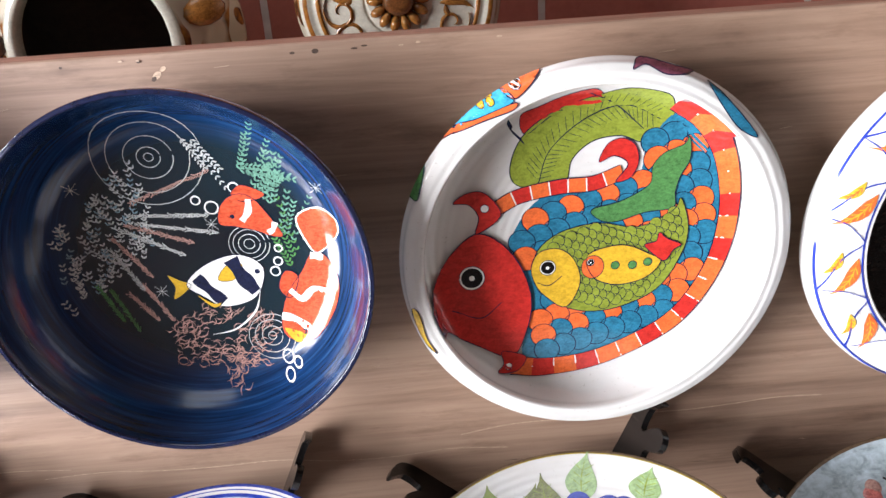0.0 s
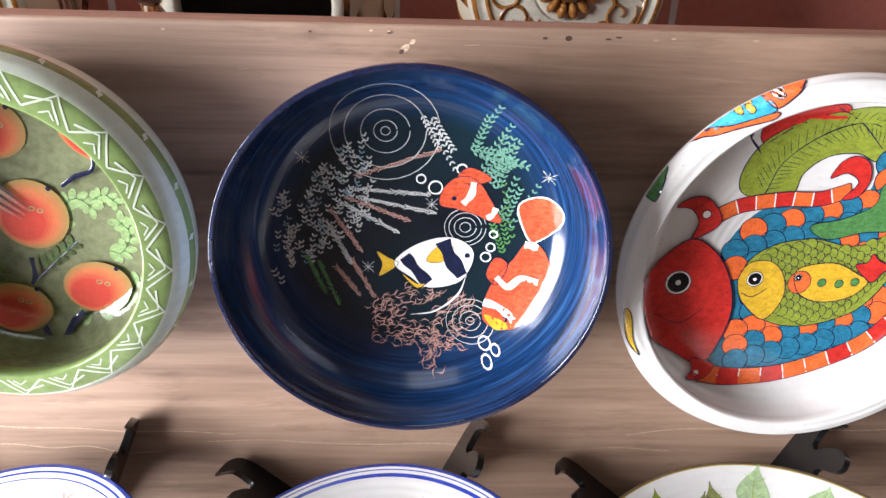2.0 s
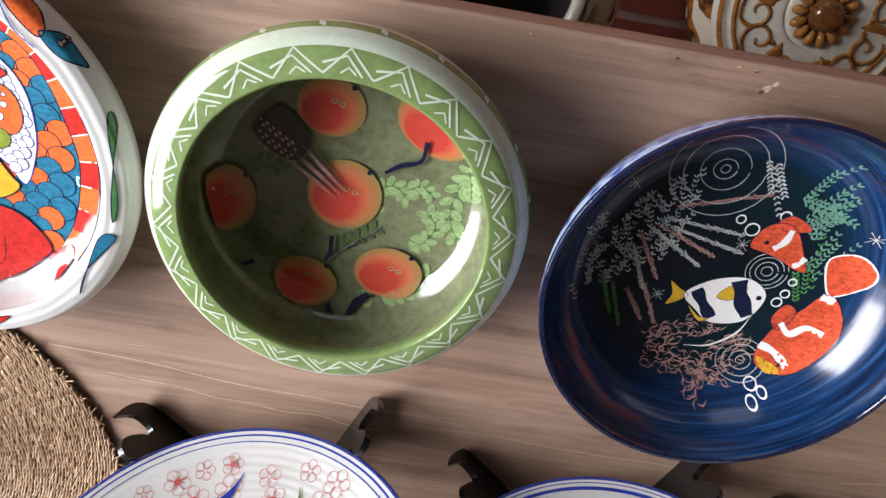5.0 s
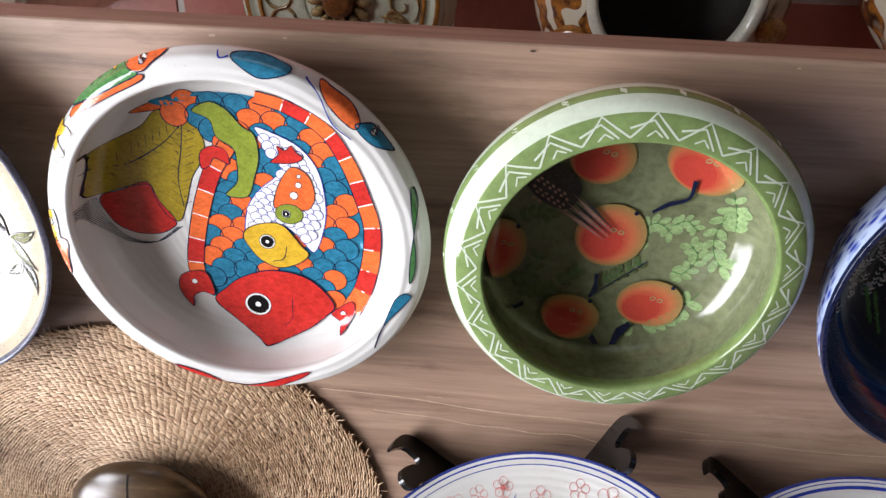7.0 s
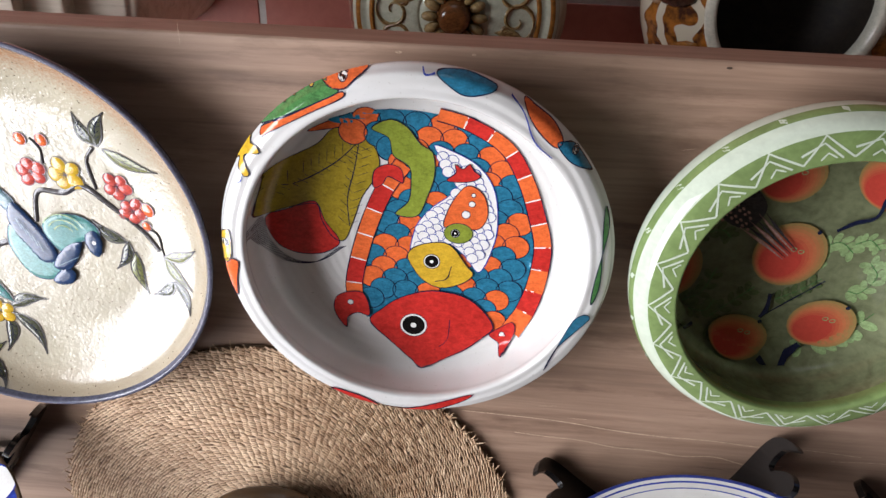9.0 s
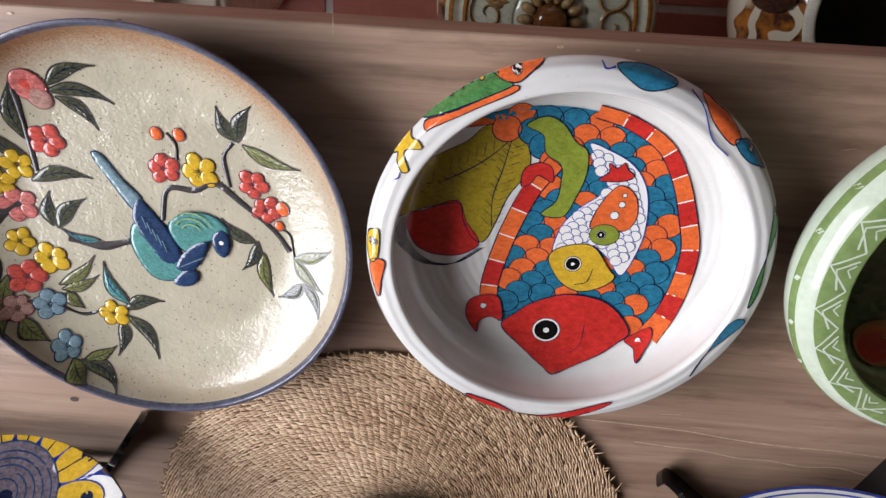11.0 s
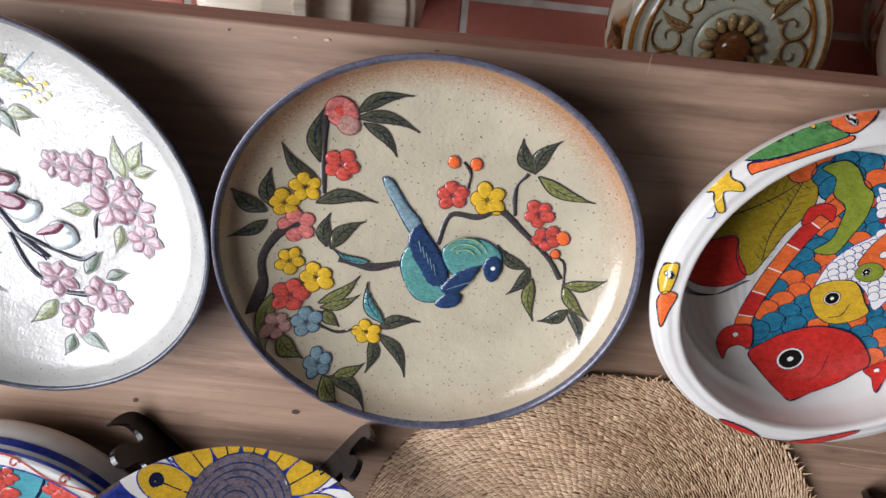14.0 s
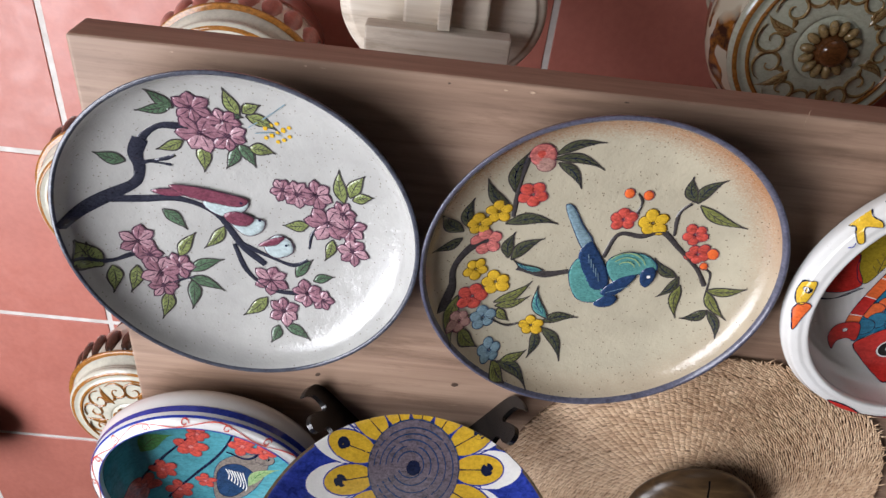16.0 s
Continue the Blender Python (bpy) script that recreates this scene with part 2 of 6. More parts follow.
# ---- painting on turned ware ----
class Surface:
    """The inside or the upper outside of a turned body, as a height over its plan."""

    def __init__(self, profile, side, limit=9.0):
        p = np.array(profile)
        top = p[:, 1].argmax()
        if side == "in":
            q = p[top:][::-1]
        elif side == "out":
            q = p[:top + 1]
            q = q[q[:, 0].argmax():][::-1]
        else:
            q = p
        self.r = np.maximum.accumulate(q[:, 0] + np.arange(len(q)) * 1e-9)
        self.z = q[:, 1]
        self.most = min(limit, self.r[-1] - 1e-4)

    def lift(self, uv, eps):
        uv = np.asarray(uv, float)
        r = np.hypot(uv[:, 0], uv[:, 1])
        rc = np.clip(r, self.r[0] + 1e-5, self.most)
        uv = uv * (np.where(r > self.most, rc / np.maximum(r, 1e-9), 1.0))[:, None]
        r = np.hypot(uv[:, 0], uv[:, 1])
        z = np.interp(r, self.r, self.z)
        slope = (np.interp(r + 5e-4, self.r, self.z) - np.interp(r - 5e-4, self.r, self.z)) / 1e-3
        k = 1 / np.sqrt(1 + slope * slope)
        d = uv / np.maximum(r, 1e-9)[:, None]
        off = -slope * k * eps
        return np.column_stack((uv + d * off[:, None], z + k * eps))


def P(text):
    """Points in metres from 'u,v u,v' in millimetres."""
    return [np.array([float(a) for a in w.split(",")]) * 0.001 for w in text.split()]


def inside(pts, poly):
    x, y = pts[:, 0], pts[:, 1]
    hit = np.zeros(len(pts), bool)
    q = poly[-1]
    for p in poly:
        cross = (p[1] > y) != (q[1] > y)
        if cross.any():
            hit ^= cross & (x < (q[0] - p[0]) * (y - p[1]) / (q[1] - p[1] + 1e-15) + p[0])
        q = p
    return hit


class Paint:
    """Collects brushed shapes on a surface, and makes one mesh of them."""

    def __init__(self, surface, mats, grid=0.005, step=0.00002, base=0.00028):
        self.base = base
        self.s, self.mats, self.grid, self.step = surface, mats, grid, step
        self.v, self.f, self.m, self.n, self.layer = [], [], [], 0, 1

    def add(self, pts, faces, mat):
        self.v.append(pts)
        self.f += [tuple(i + self.n for i in f) for f in faces]
        self.m += [self.mats.index(mat)] * len(faces)
        self.n += len(pts)

    def fill(self, pts, mat, smooth=True, line=None, width=0.0009, relief=0.0, n=5, step=True):
        if isinstance(pts, str):
            pts = P(pts)
        if smooth:
            pts = curve_pts(pts, n, True)
        poly = np.array(pts)
        lo, hi = poly.min(0), poly.max(0)
        g = self.grid if not relief else min(self.grid, 0.0022)
        gx, gy = np.meshgrid(np.arange(lo[0] + g / 2, hi[0], g), np.arange(lo[1] + g / 2, hi[1], g))
        q = np.column_stack((gx.ravel(), gy.ravel()))
        if len(q):
            q = q[inside(q, poly)]
        if len(q):
            d = np.sqrt(((q[:, None, :] - poly[None]) ** 2).sum(2)).min(1)
            q, d = q[d > g * 0.3], d[d > g * 0.3]
        allp = [Vector(p) for p in poly] + [Vector(p) for p in q]
        vs, _, fs, ov, _, _ = delaunay_2d_cdt(allp, [], [list(range(len(poly)))], 1, 1e-7)
        up = np.zeros(len(vs))
        if relief and len(q):
            out = np.array([[w.x, w.y] for w in vs])
            dd = np.sqrt(((out[:, None, :] - poly[None]) ** 2).sum(2)).min(1)
            up = relief * np.sqrt(np.clip(dd / 0.003, 0, 1))
        e = self.base + self.layer * self.step
        self.add(self.s.lift([[w.x, w.y] for w in vs], e + up), fs, mat)
        if step:
            self.layer += 1
        if line:
            rise = int(relief * 0.5 / self.step)
            self.layer += rise
            self.line(list(poly) + [poly[0]], line, width, smooth=False)
            self.layer -= rise

    def line(self, pts, mat, width, smooth=True, taper=False, lift=0.0, n=6):
        if isinstance(pts, str):
            pts = P(pts)
        if smooth and len(pts) > 2:
            pts = curve_pts(pts, n)
        p = np.array(pts)
        gap = np.hypot(*np.diff(p, axis=0).T)
        if gap.max() > self.grid * 0.8:
            s = np.concatenate(([0], np.cumsum(gap)))
            q = np.unique(np.concatenate((s, np.arange(0, s[-1], self.grid * 0.7))))
            p = np.column_stack((np.interp(q, s, p[:, 0]), np.interp(q, s, p[:, 1])))
        t = np.gradient(p, axis=0)
        t /= np.maximum(np.hypot(t[:, 0], t[:, 1]), 1e-9)[:, None]
        nn = np.column_stack((-t[:, 1], t[:, 0]))
        k = np.linspace(0, 1, len(p))
        w = width * 0.5 * (1.0 + 0.18 * np.sin(k * 9 + width * 9000))
        if taper:
            w = w * np.clip(np.sin(math.pi * np.clip(k, 0.06, 0.97)), 0.2, 1)
        e = self.base + self.layer * self.step + 0.000012
        a, b = self.s.lift(p + nn * w[:, None], e), self.s.lift(p - nn * w[:, None], e)
        m = len(p)
        if lift:
            c = self.s.lift(p, e + lift)
            self.add(np.vstack((a, c, b)), [(i + o, i + o + m, i + o + m + 1, i + o + 1) for o in (0, m) for i in range(m - 1)], mat)
        else:
            self.add(np.vstack((a, b)), [(i, i + m, i + m + 1, i + 1) for i in range(m - 1)], mat)

    def disc(self, c, r, mat, r2=None, rot=0.0, line=None, width=0.0007, relief=0.0, start=0.0, end=2 * math.pi):
        c = np.array(c)
        r2 = r2 or r
        pts = []
        n = 26 if r > 0.006 else 14
        for i in range(n):
            a = start + (end - start) * i / n
            x, y = r * math.cos(a), r2 * math.sin(a)
            pts.append(c + (x * math.cos(rot) - y * math.sin(rot), x * math.sin(rot) + y * math.cos(rot)))
        self.fill(pts, mat, False, line, width, relief)

    def ring(self, c, r, mat, width, r2=None, gap=0.0):
        c = np.array(c)
        self.line([c + (r * math.cos(a), (r2 or r) * math.sin(a)) for a in np.linspace(gap, 2 * math.pi, 28 if r < 0.05 else 140)], mat, width, False)

    def make(self, name, parent, label=""):
        me = bpy.data.meshes.new(name)
        me.from_pydata(np.vstack(self.v).tolist(), [], self.f)
        used = sorted(set(self.m))
        for k in used:
            me.materials.append(self.mats[k])
        me.polygons.foreach_set("material_index", [used.index(k) for k in self.m])
        me.polygons.foreach_set("use_smooth", [True] * len(self.f))
        me.update()
        bm = bmesh.new()
        bm.from_mesh(me)
        bmesh.ops.recalc_face_normals(bm, faces=bm.faces)
        bm.faces.ensure_lookup_table()
        for f in bm.faces:
            if f.normal.z < 0:
                f.normal_flip()
        bm.to_mesh(me)
        bm.free()
        self.v, self.f, self.m, self.n = [], [], [], 0
        ob = new(name, me)
        ob.parent = parent
        if label:
            ob["label"] = label
        return ob


C_RED = glaze("paint_red", (0.50, 0.028, 0.022), 0.1, 0.22, 45)
C_ORANGE = glaze("paint_orange", (0.72, 0.135, 0.035), 0.1, 0.2, 60)
C_SEA = glaze("paint_sea_blue", (0.022, 0.155, 0.255), 0.1, 0.28, 60)
C_SKY = glaze("paint_sky_blue", (0.05, 0.36, 0.55), 0.1, 0.25, 60)
C_YELLOW = glaze("paint_yellow", (0.60, 0.37, 0.03), 0.1, 0.18, 60)
C_OCHRE = glaze("paint_ochre", (0.33, 0.24, 0.02), 0.1, 0.2, 60)
C_OLIVE = glaze("paint_olive", (0.22, 0.27, 0.035), 0.1, 0.2, 60)
C_FERN = glaze("paint_fern", (0.07, 0.20, 0.06), 0.1, 0.3, 70)
C_INK = glaze("paint_ink", (0.010, 0.014, 0.04), 0.12, 0.3, 60)
C_COBALT = glaze("paint_cobalt", (0.025, 0.045, 0.30), 0.1, 0.3, 60)
C_PAPER = glaze("paint_white", (0.78, 0.76, 0.72), 0.09, 0.05, 60)
C_ROSE = glaze("paint_rose", (0.54, 0.16, 0.14), 0.14, 0.45, 70)
C_CORAL = glaze("paint_coral_red", (0.50, 0.075, 0.055), 0.14, 0.45, 70)
C_LILAC = glaze("paint_lilac", (0.27, 0.135, 0.165), 0.12, 0.45, 70)
C_SAGE = glaze("paint_sage", (0.20, 0.235, 0.085), 0.12, 0.4, 60)
C_MAUVE = glaze("paint_mauve", (0.075, 0.038, 0.06), 0.14, 0.3, 60)
C_PLUM = glaze("paint_plum", (0.17, 0.05, 0.075), 0.14, 0.35, 90)
C_LEAF = glaze("paint_leaf", (0.070, 0.074, 0.040), 0.12, 0.5, 110)
C_LEAF2 = glaze("paint_leaf_light", (0.17, 0.18, 0.055), 0.14, 0.35, 90)
C_BARK = glaze("paint_bark", (0.048, 0.042, 0.042), 0.2, 0.4, 110)
C_TEALP = glaze("paint_teal", (0.09, 0.26, 0.24), 0.14, 0.3, 90)
C_NAVY = glaze("paint_navy", (0.02, 0.045, 0.11), 0.14, 0.4, 90)
C_DUSK = glaze("paint_dusk_blue", (0.18, 0.27, 0.31), 0.14, 0.3, 90)
C_MINT = glaze("paint_mint", (0.27, 0.38, 0.17), 0.1, 0.25, 60)
C_PINK = glaze("paint_pink_grey", (0.42, 0.24, 0.20), 0.12, 0.35, 90)
C_MIST = glaze("paint_mist", (0.46, 0.47, 0.45), 0.12, 0.35, 90)
C_CLOWN = glaze("paint_clownfish", (0.58, 0.082, 0.035), 0.08, 0.40, 75)
C_BELLY = glaze("paint_pale_blue", (0.42, 0.50, 0.50), 0.12, 0.2, 70)
C_ORCHID = glaze("paint_orchid", (0.40, 0.235, 0.265), 0.12, 0.35, 80)
C_JADE = glaze("paint_jade", (0.085, 0.145, 0.085), 0.12, 0.4, 80)
C_TAUPE = glaze("paint_taupe", (0.20, 0.165, 0.14), 0.12, 0.4, 90)
C_INDIGO = glaze("paint_indigo_bark", (0.026, 0.028, 0.042), 0.14, 0.5, 110)
C_MOSS = glaze("paint_moss", (0.10, 0.135, 0.055), 0.1, 0.3, 60)
C_UMBER = glaze("paint_umber", (0.11, 0.065, 0.015), 0.12, 0.4, 90)
C_WEED = glaze("paint_weed", (0.12, 0.26, 0.19), 0.12, 0.35, 90)
ALL = [C_RED, C_ORANGE, C_SEA, C_SKY, C_YELLOW, C_OCHRE, C_OLIVE, C_FERN, C_INK, C_COBALT, C_PAPER, C_ROSE, C_CORAL, C_LILAC, C_PLUM, C_LEAF,
       C_LEAF2, C_BARK, C_TEALP, C_NAVY, C_DUSK, C_MINT, C_PINK, C_MIST, C_WEED, C_SAGE, C_MAUVE, C_CLOWN, C_BELLY, C_ORCHID, C_JADE, C_TAUPE, C_INDIGO, C_MOSS, C_UMBER, M_BLACK]


def vec(text):
    return P(text)[0]


def scales(p, region, mats, r, dx, dy, tilt=0.0, line=C_INK, width=0.0009, inset=0.93, thing=None):
    """Rows of overlapping round scales over a region, row on row."""
    poly = np.array(curve_pts(P(region), 5, True))
    lo, hi = poly.min(0), poly.max(0)
    mid = (lo + hi) / 2
    core = poly.mean(0) + (poly - poly.mean(0)) * inset
    rows = int((hi - lo).max() * 0.75 / dy)
    ca, sa = math.cos(tilt), math.sin(tilt)
    for j in range(rows, -rows - 1, -1):
        row = []
        for i in range(-rows * 2, rows * 2):
            x, y = (i + 0.5 * (j % 2)) * dx, j * dy
            row.append((mid + (x * ca - y * sa, x * sa + y * ca), (i * 3 + j * 2) % len(mats)))
        ok = inside(np.array([c for c, _ in row]), core)
        top = p.layer
        for (c, k), good in zip(row, ok):
            if good:
                p.layer = top
                p.disc(c, r, mats[k], r * 0.95, tilt, line, width)
                if thing:
                    p.make("scale", thing)
        p.layer = top + 2 * int(ok.any())


def band(p, centre, width, mats, n, w0=1.0, w1=1.0, line=C_INK):
    """A striped border: blocks of colour between two ink lines, parted by white strokes."""
    c = np.array(curve_pts(P(centre), 14))
    s = np.concatenate(([0], np.cumsum(np.hypot(*np.diff(c, axis=0).T))))
    top = p.layer
    t = np.gradient(c, axis=0)
    t /= np.hypot(t[:, 0], t[:, 1])[:, None]
    nn = np.column_stack((-t[:, 1], t[:, 0]))
    w = width * np.interp(s / s[-1], (0, 1), (w0, w1))
    cut = lambda q, col: np.interp(q * s[-1], s, col)
    for k in range(n):
        q = np.linspace(k / n, (k + 1) / n, 6)
        cc = np.column_stack((cut(q, c[:, 0]), cut(q, c[:, 1])))
        m = np.column_stack((cut(q, nn[:, 0]), cut(q, nn[:, 1])))
        h = cut(q, w)[:, None] / 2
        a, b = p.s.lift(cc + m * h, p.base + top * p.step), p.s.lift(cc - m * h, p.base + top * p.step)
        mid = p.s.lift(cc, p.base + top * p.step)
        p.add(np.vstack((a, mid, b)), [(i + o, i + o + 6, i + o + 7, i + o + 1) for o in (0, 6) for i in range(5)], mats[k % len(mats)])
    p.layer += 1
    for k in range(1, n):
        q = k / n
        cc, m = np.array((cut(q, c[:, 0]), cut(q, c[:, 1]))), np.array((cut(q, nn[:, 0]), cut(q, nn[:, 1])))
        p.line([cc + m * cut(q, w) * 0.46, cc - m * cut(q, w) * 0.46], C_PAPER, 0.0012)
    for sg in (1, -1):
        p.line(list(c + nn * (sg * w / 2)[:, None]), line, 0.001, False)
    p.layer += 1


def eye(p, c, r, ring=C_PAPER):
    p.disc(c, r, ring, line=C_INK)
    p.disc(c, r * 0.84, M_BLACK)
    p.disc(np.array(c) + (0.0, -0.0002), r * 0.22, C_PAPER)


LEAF = ((0.08, 0.34), (0.25, 0.86), (0.42, 1.0), (0.60, 0.80), (0.78, 0.42), (0.92, 0.12))
PETAL = ((0.06, 0.26), (0.25, 0.70), (0.48, 0.98), (0.68, 0.96), (0.86, 0.62), (0.97, 0.20))


def leaf(p, base, tip, width, mat, vein=C_INK, relief=0.0, bend=0.12, line=None, edge=LEAF, ribs=True):
    line = line or (C_BARK if relief and C_BARK in p.mats else None)
    a, b = vec(base) if isinstance(base, str) else np.array(base), vec(tip) if isinstance(tip, str) else np.array(tip)
    d = b - a
    nn = np.array((-d[1], d[0]))
    k = np.hypot(*d)
    nn = nn / k
    mid = lambda t, o: a + d * t + nn * (o * width / 2 + bend * k * math.sin(math.pi * t) - 0.5 * bend * k * t ** 3)
    top = p.layer
    p.fill([a] + [mid(t, o) for t, o in edge] + [mid(1.04, 0)] + [mid(t, -o) for t, o in edge[::-1]], mat, True, line, 0.0014 if relief else 0.0008, relief, 3)
    if vein:
        up = p.step
        p.layer += int(relief * 1.05 / up)
        p.line([mid(0.05, 0), mid(0.5, 0), mid(0.93, 0)], vein, 0.0011, taper=True)
        for t in (0.2, 0.35, 0.5, 0.65) if ribs else ():
            for o in (1, -1):
                p.line([mid(t, 0), mid(t + 0.13, o * 0.62)], vein, 0.0008, taper=True)
    p.layer = top + int(relief == 0.0)


def flower(p, c, r, mat, heart=C_YELLOW, n=5, relief=0.0012, spin=0.0, line=C_INK, slim=0.5):
    """An open blossom of round petals, creased towards the middle."""
    c = vec(c) if isinstance(c, str) else np.array(c)
    top = p.layer
    rnd = random.Random(int(abs(c[0] * 7919 + c[1] * 104729) * 1000))
    for k in range(n):
        a = spin + 2 * math.pi * k / n + rnd.uniform(-0.12, 0.12)
        d = np.array((math.cos(a), math.sin(a)))
        f = rnd.uniform(0.88, 1.08)
        p.layer = top
        p.disc(c + d * r * 0.55 * f, r * 0.47 * f, mat, r * slim * 0.90 * rnd.uniform(0.92, 1.08), a, line, 0.0007, relief * rnd.uniform(0.8, 1.2))
    p.layer = top + 2 + int(relief * 0.9 / p.step)
    for k in range(n):
        a = spin + 2 * math.pi * k / n
        for o in (-0.2, 0.2):
            e = np.array((math.cos(a + o), math.sin(a + o)))
            p.line([c + e * r * 0.1, c + e * r * 0.42], line or C_INK, 0.0005, taper=True)
    if heart:
        p.disc(c, r * 0.14, heart, relief=relief * 0.5)
    p.layer = top + (0 if relief else 2)


def pointed(p, c, r, mats, vein, n=6, relief=0.0012, spin=0.0):
    """A blossom of broad petals with blunt points, dark creases and fine stamens."""
    c = vec(c) if isinstance(c, str) else np.array(c)
    rnd = random.Random(int(abs(c[0] * 7919 + c[1] * 104729) * 1000))
    for k in range(n):
        a = spin + 2 * math.pi * k / n + rnd.uniform(-0.2, 0.2)
        d = np.array((math.cos(a), math.sin(a)))
        leaf(p, c + d * r * 0.05, c + d * r * rnd.uniform(0.88, 1.1), r * rnd.uniform(0.60, 0.74), rnd.choice(mats), vein, relief * rnd.uniform(0.7, 1.2), 0.03, vein, PETAL, False)
    top = p.layer
    p.layer += int(relief * 1.3 / p.step)
    for k in range(5):
        a = spin + rnd.uniform(-0.9, 0.9)
        p.line([c, c + np.array((math.cos(a), math.sin(a))) * r * rnd.uniform(0.25, 0.5)], vein, 0.0007)
    p.layer = top


def sprig(p, a, b, n, size, mat, stem=None, fan=0.8, slim=0.42, rmax=1.0):
    """Small leaflets in pairs along a stem."""
    a, b = (vec(a) if isinstance(a, str) else np.array(a)), (vec(b) if isinstance(b, str) else np.array(b))
    d = (b - a) / np.hypot(*(b - a))
    if stem:
        p.line([a, b], stem, 0.0008)
    for k in range(n):
        for o in (1, -1):
            q = a + (b - a) * (k + 0.5) / n
            ang = math.atan2(d[1], d[0]) + o * fan
            e = np.array((math.cos(ang), math.sin(ang)))
            far = np.hypot(*(q + e * size))
            q = q * min(1.0, rmax / far)
            p.disc(q + e * size * 0.6, size * 0.55, mat, size * slim * 0.55, ang)
            p.layer -= 1


# ---- ware on the table ----
def ware(name, spec, mats, pick, label, category, seg=128):
    """A turned bowl or plate; pick(index, r, z, inner) chooses the glaze of each ring."""
    x, y, profile = spec
    e = empty(name, x, y, TOP + 0.0005)
    bm = bmesh.new()
    turned(bm, profile, seg, 0.0015)
    top = max(range(len(profile)), key=lambda i: profile[i][1])
    for f in bm.faces:
        c = f.calc_center_median()
        r = math.hypot(c.x, c.y)
        k = min(range(len(profile) - 1), key=lambda i: abs((profile[i][0] + profile[i + 1][0]) / 2 - r) + abs((profile[i][1] + profile[i + 1][1]) / 2 - c.z))
        f.material_index = pick(k, r, c.z, k >= top)
    part("body", bm, mats, e)
    tagged(e, label, category, "painted ceramic bowls and plates")
    return e, profile


def fish_bowl_yellow_tail():
    e, prof = ware("fish_bowl", FISH_B, [M_WHITE], lambda k, r, z, i: 0, "white ceramic bowl painted with a red-headed fish and ochre tail", "bowl")
    p = Paint(Surface(prof, "in"), ALL)
    p.fill("-147.8,26.5 -134.8,66.5 -134.8,66.5 -106.8,79.5 -90.8,88.5 -76.8,102.5 -56.8,102.5 -42.8,89.5 -36.8,71.5 -42.8,54.5 -53.8,36.5 -61.8,12.5 -70.8,-8.5 -81.8,-6.5 -91.8,11.5 -95.8,27.5 -116.8,24.5 -141.8,18.5", C_OCHRE, True, C_INK)
    p.line("-142.8,48.5 -115.8,47.5 -78.8,68.5 -51.8,94.5", C_INK, 0.001)
    p.line("-65.8,6.5 -66.8,35.5 -59.8,64.5 -54.8,91.5", C_INK, 0.001)
    a, b = P("-138.8,38.5 -51.8,89.5"), P("-68.8,3.5 -52.8,86.5")
    for (s, t), n in ((a, 12), (b, 10)):
        for k in range(n):
            q = s + (t - s) * (k + 0.5) / n
            d = (t - s) / np.hypot(*(t - s))
            w = np.array((-d[1], d[0]))
            for o in (1, -1):
                p.line([q, q + d * 0.007 + w * o * 0.010], C_INK, 0.0006, taper=True)
    p.fill("-142.8,14.5 -124.8,20.5 -97.8,30.5 -88.8,10.5 -75.8,-9.5 -82.8,-19.5 -97.8,-25.5 -119.8,-24.5 -135.8,-12.5", C_RED, True, C_INK)
    arc = curve_pts(P("-147.8,16.5 -143.8,-10.5 -125.8,-32.5 -98.8,-34.5 -73.8,-16.5"), 14)
    for q in arc:
        d = q / np.hypot(*q)
        p.line([q - d * 0.004, q + d * 0.004], C_INK, 0.0007)
    p.make("tail_painting", e, "ochre tail with ink veins")
    p.fill("-98.8,100.5 -72.8,113.5 -56.8,118.5 -51.8,110.5 -68.8,104.5", C_ORANGE, True, C_INK)
    body = "-80.8,110.5 -56.8,118.5 -28.8,122.5 12.2,120.5 65.2,104.5 94.2,58.5 107.2,7.5 102.2,-54.5 83.2,-96.5 69.2,-96.5 33.2,-74.5 -21.8,-75.5 -50.8,-95.5 -55.8,-55.5 -51.8,-16.5 -32.8,26.5 -19.8,58.5 -32.8,82.5 -44.8,100.5"
    p.fill(body, C_SEA)
    p.make("fish_body_painting", e)
    scales(p, body, [C_ORANGE, C_SEA, C_ORANGE, C_SEA, C_ORANGE, C_SEA, C_SEA], 0.0126, 0.0222, 0.0122, -0.05, thing=e)
    band(p, "14.2,120.5 42.2,112.5 74.2,93.5 93.2,64.5 106.2,30.5 115.2,-3.5 113.2,-41.5 105.2,-73.5 93.2,-97.5", 0.0195, [C_ORANGE, C_RED, C_ORANGE, C_RED], 11, 0.6)
    band(p, "-15.8,72.5 -32.8,46.5 -46.8,11.5 -56.8,-23.5 -62.8,-55.5 -60.8,-82.5", 0.0165, [C_ORANGE, C_RED, C_ORANGE], 6)
    p.make("border_painting", e, "orange and red striped border")
    p.fill("-42.8,48.5 -41.8,64.5 -29.8,71.5 -17.8,67.5 -15.8,54.5 -21.8,56.5 -29.8,59.5 -34.8,51.5", C_RED, True, C_INK)
    p.fill("-43.8,104.5 -27.8,113.5 -12.8,107.5 -0.8,92.5 10.2,84.5 12.2,63.5 6.2,41.5 -2.8,21.5 -22.8,22.5 -10.8,36.5 -8.8,56.5 -10.8,70.5 -24.8,80.5 -28.8,96.5", C_OLIVE, True, C_INK)
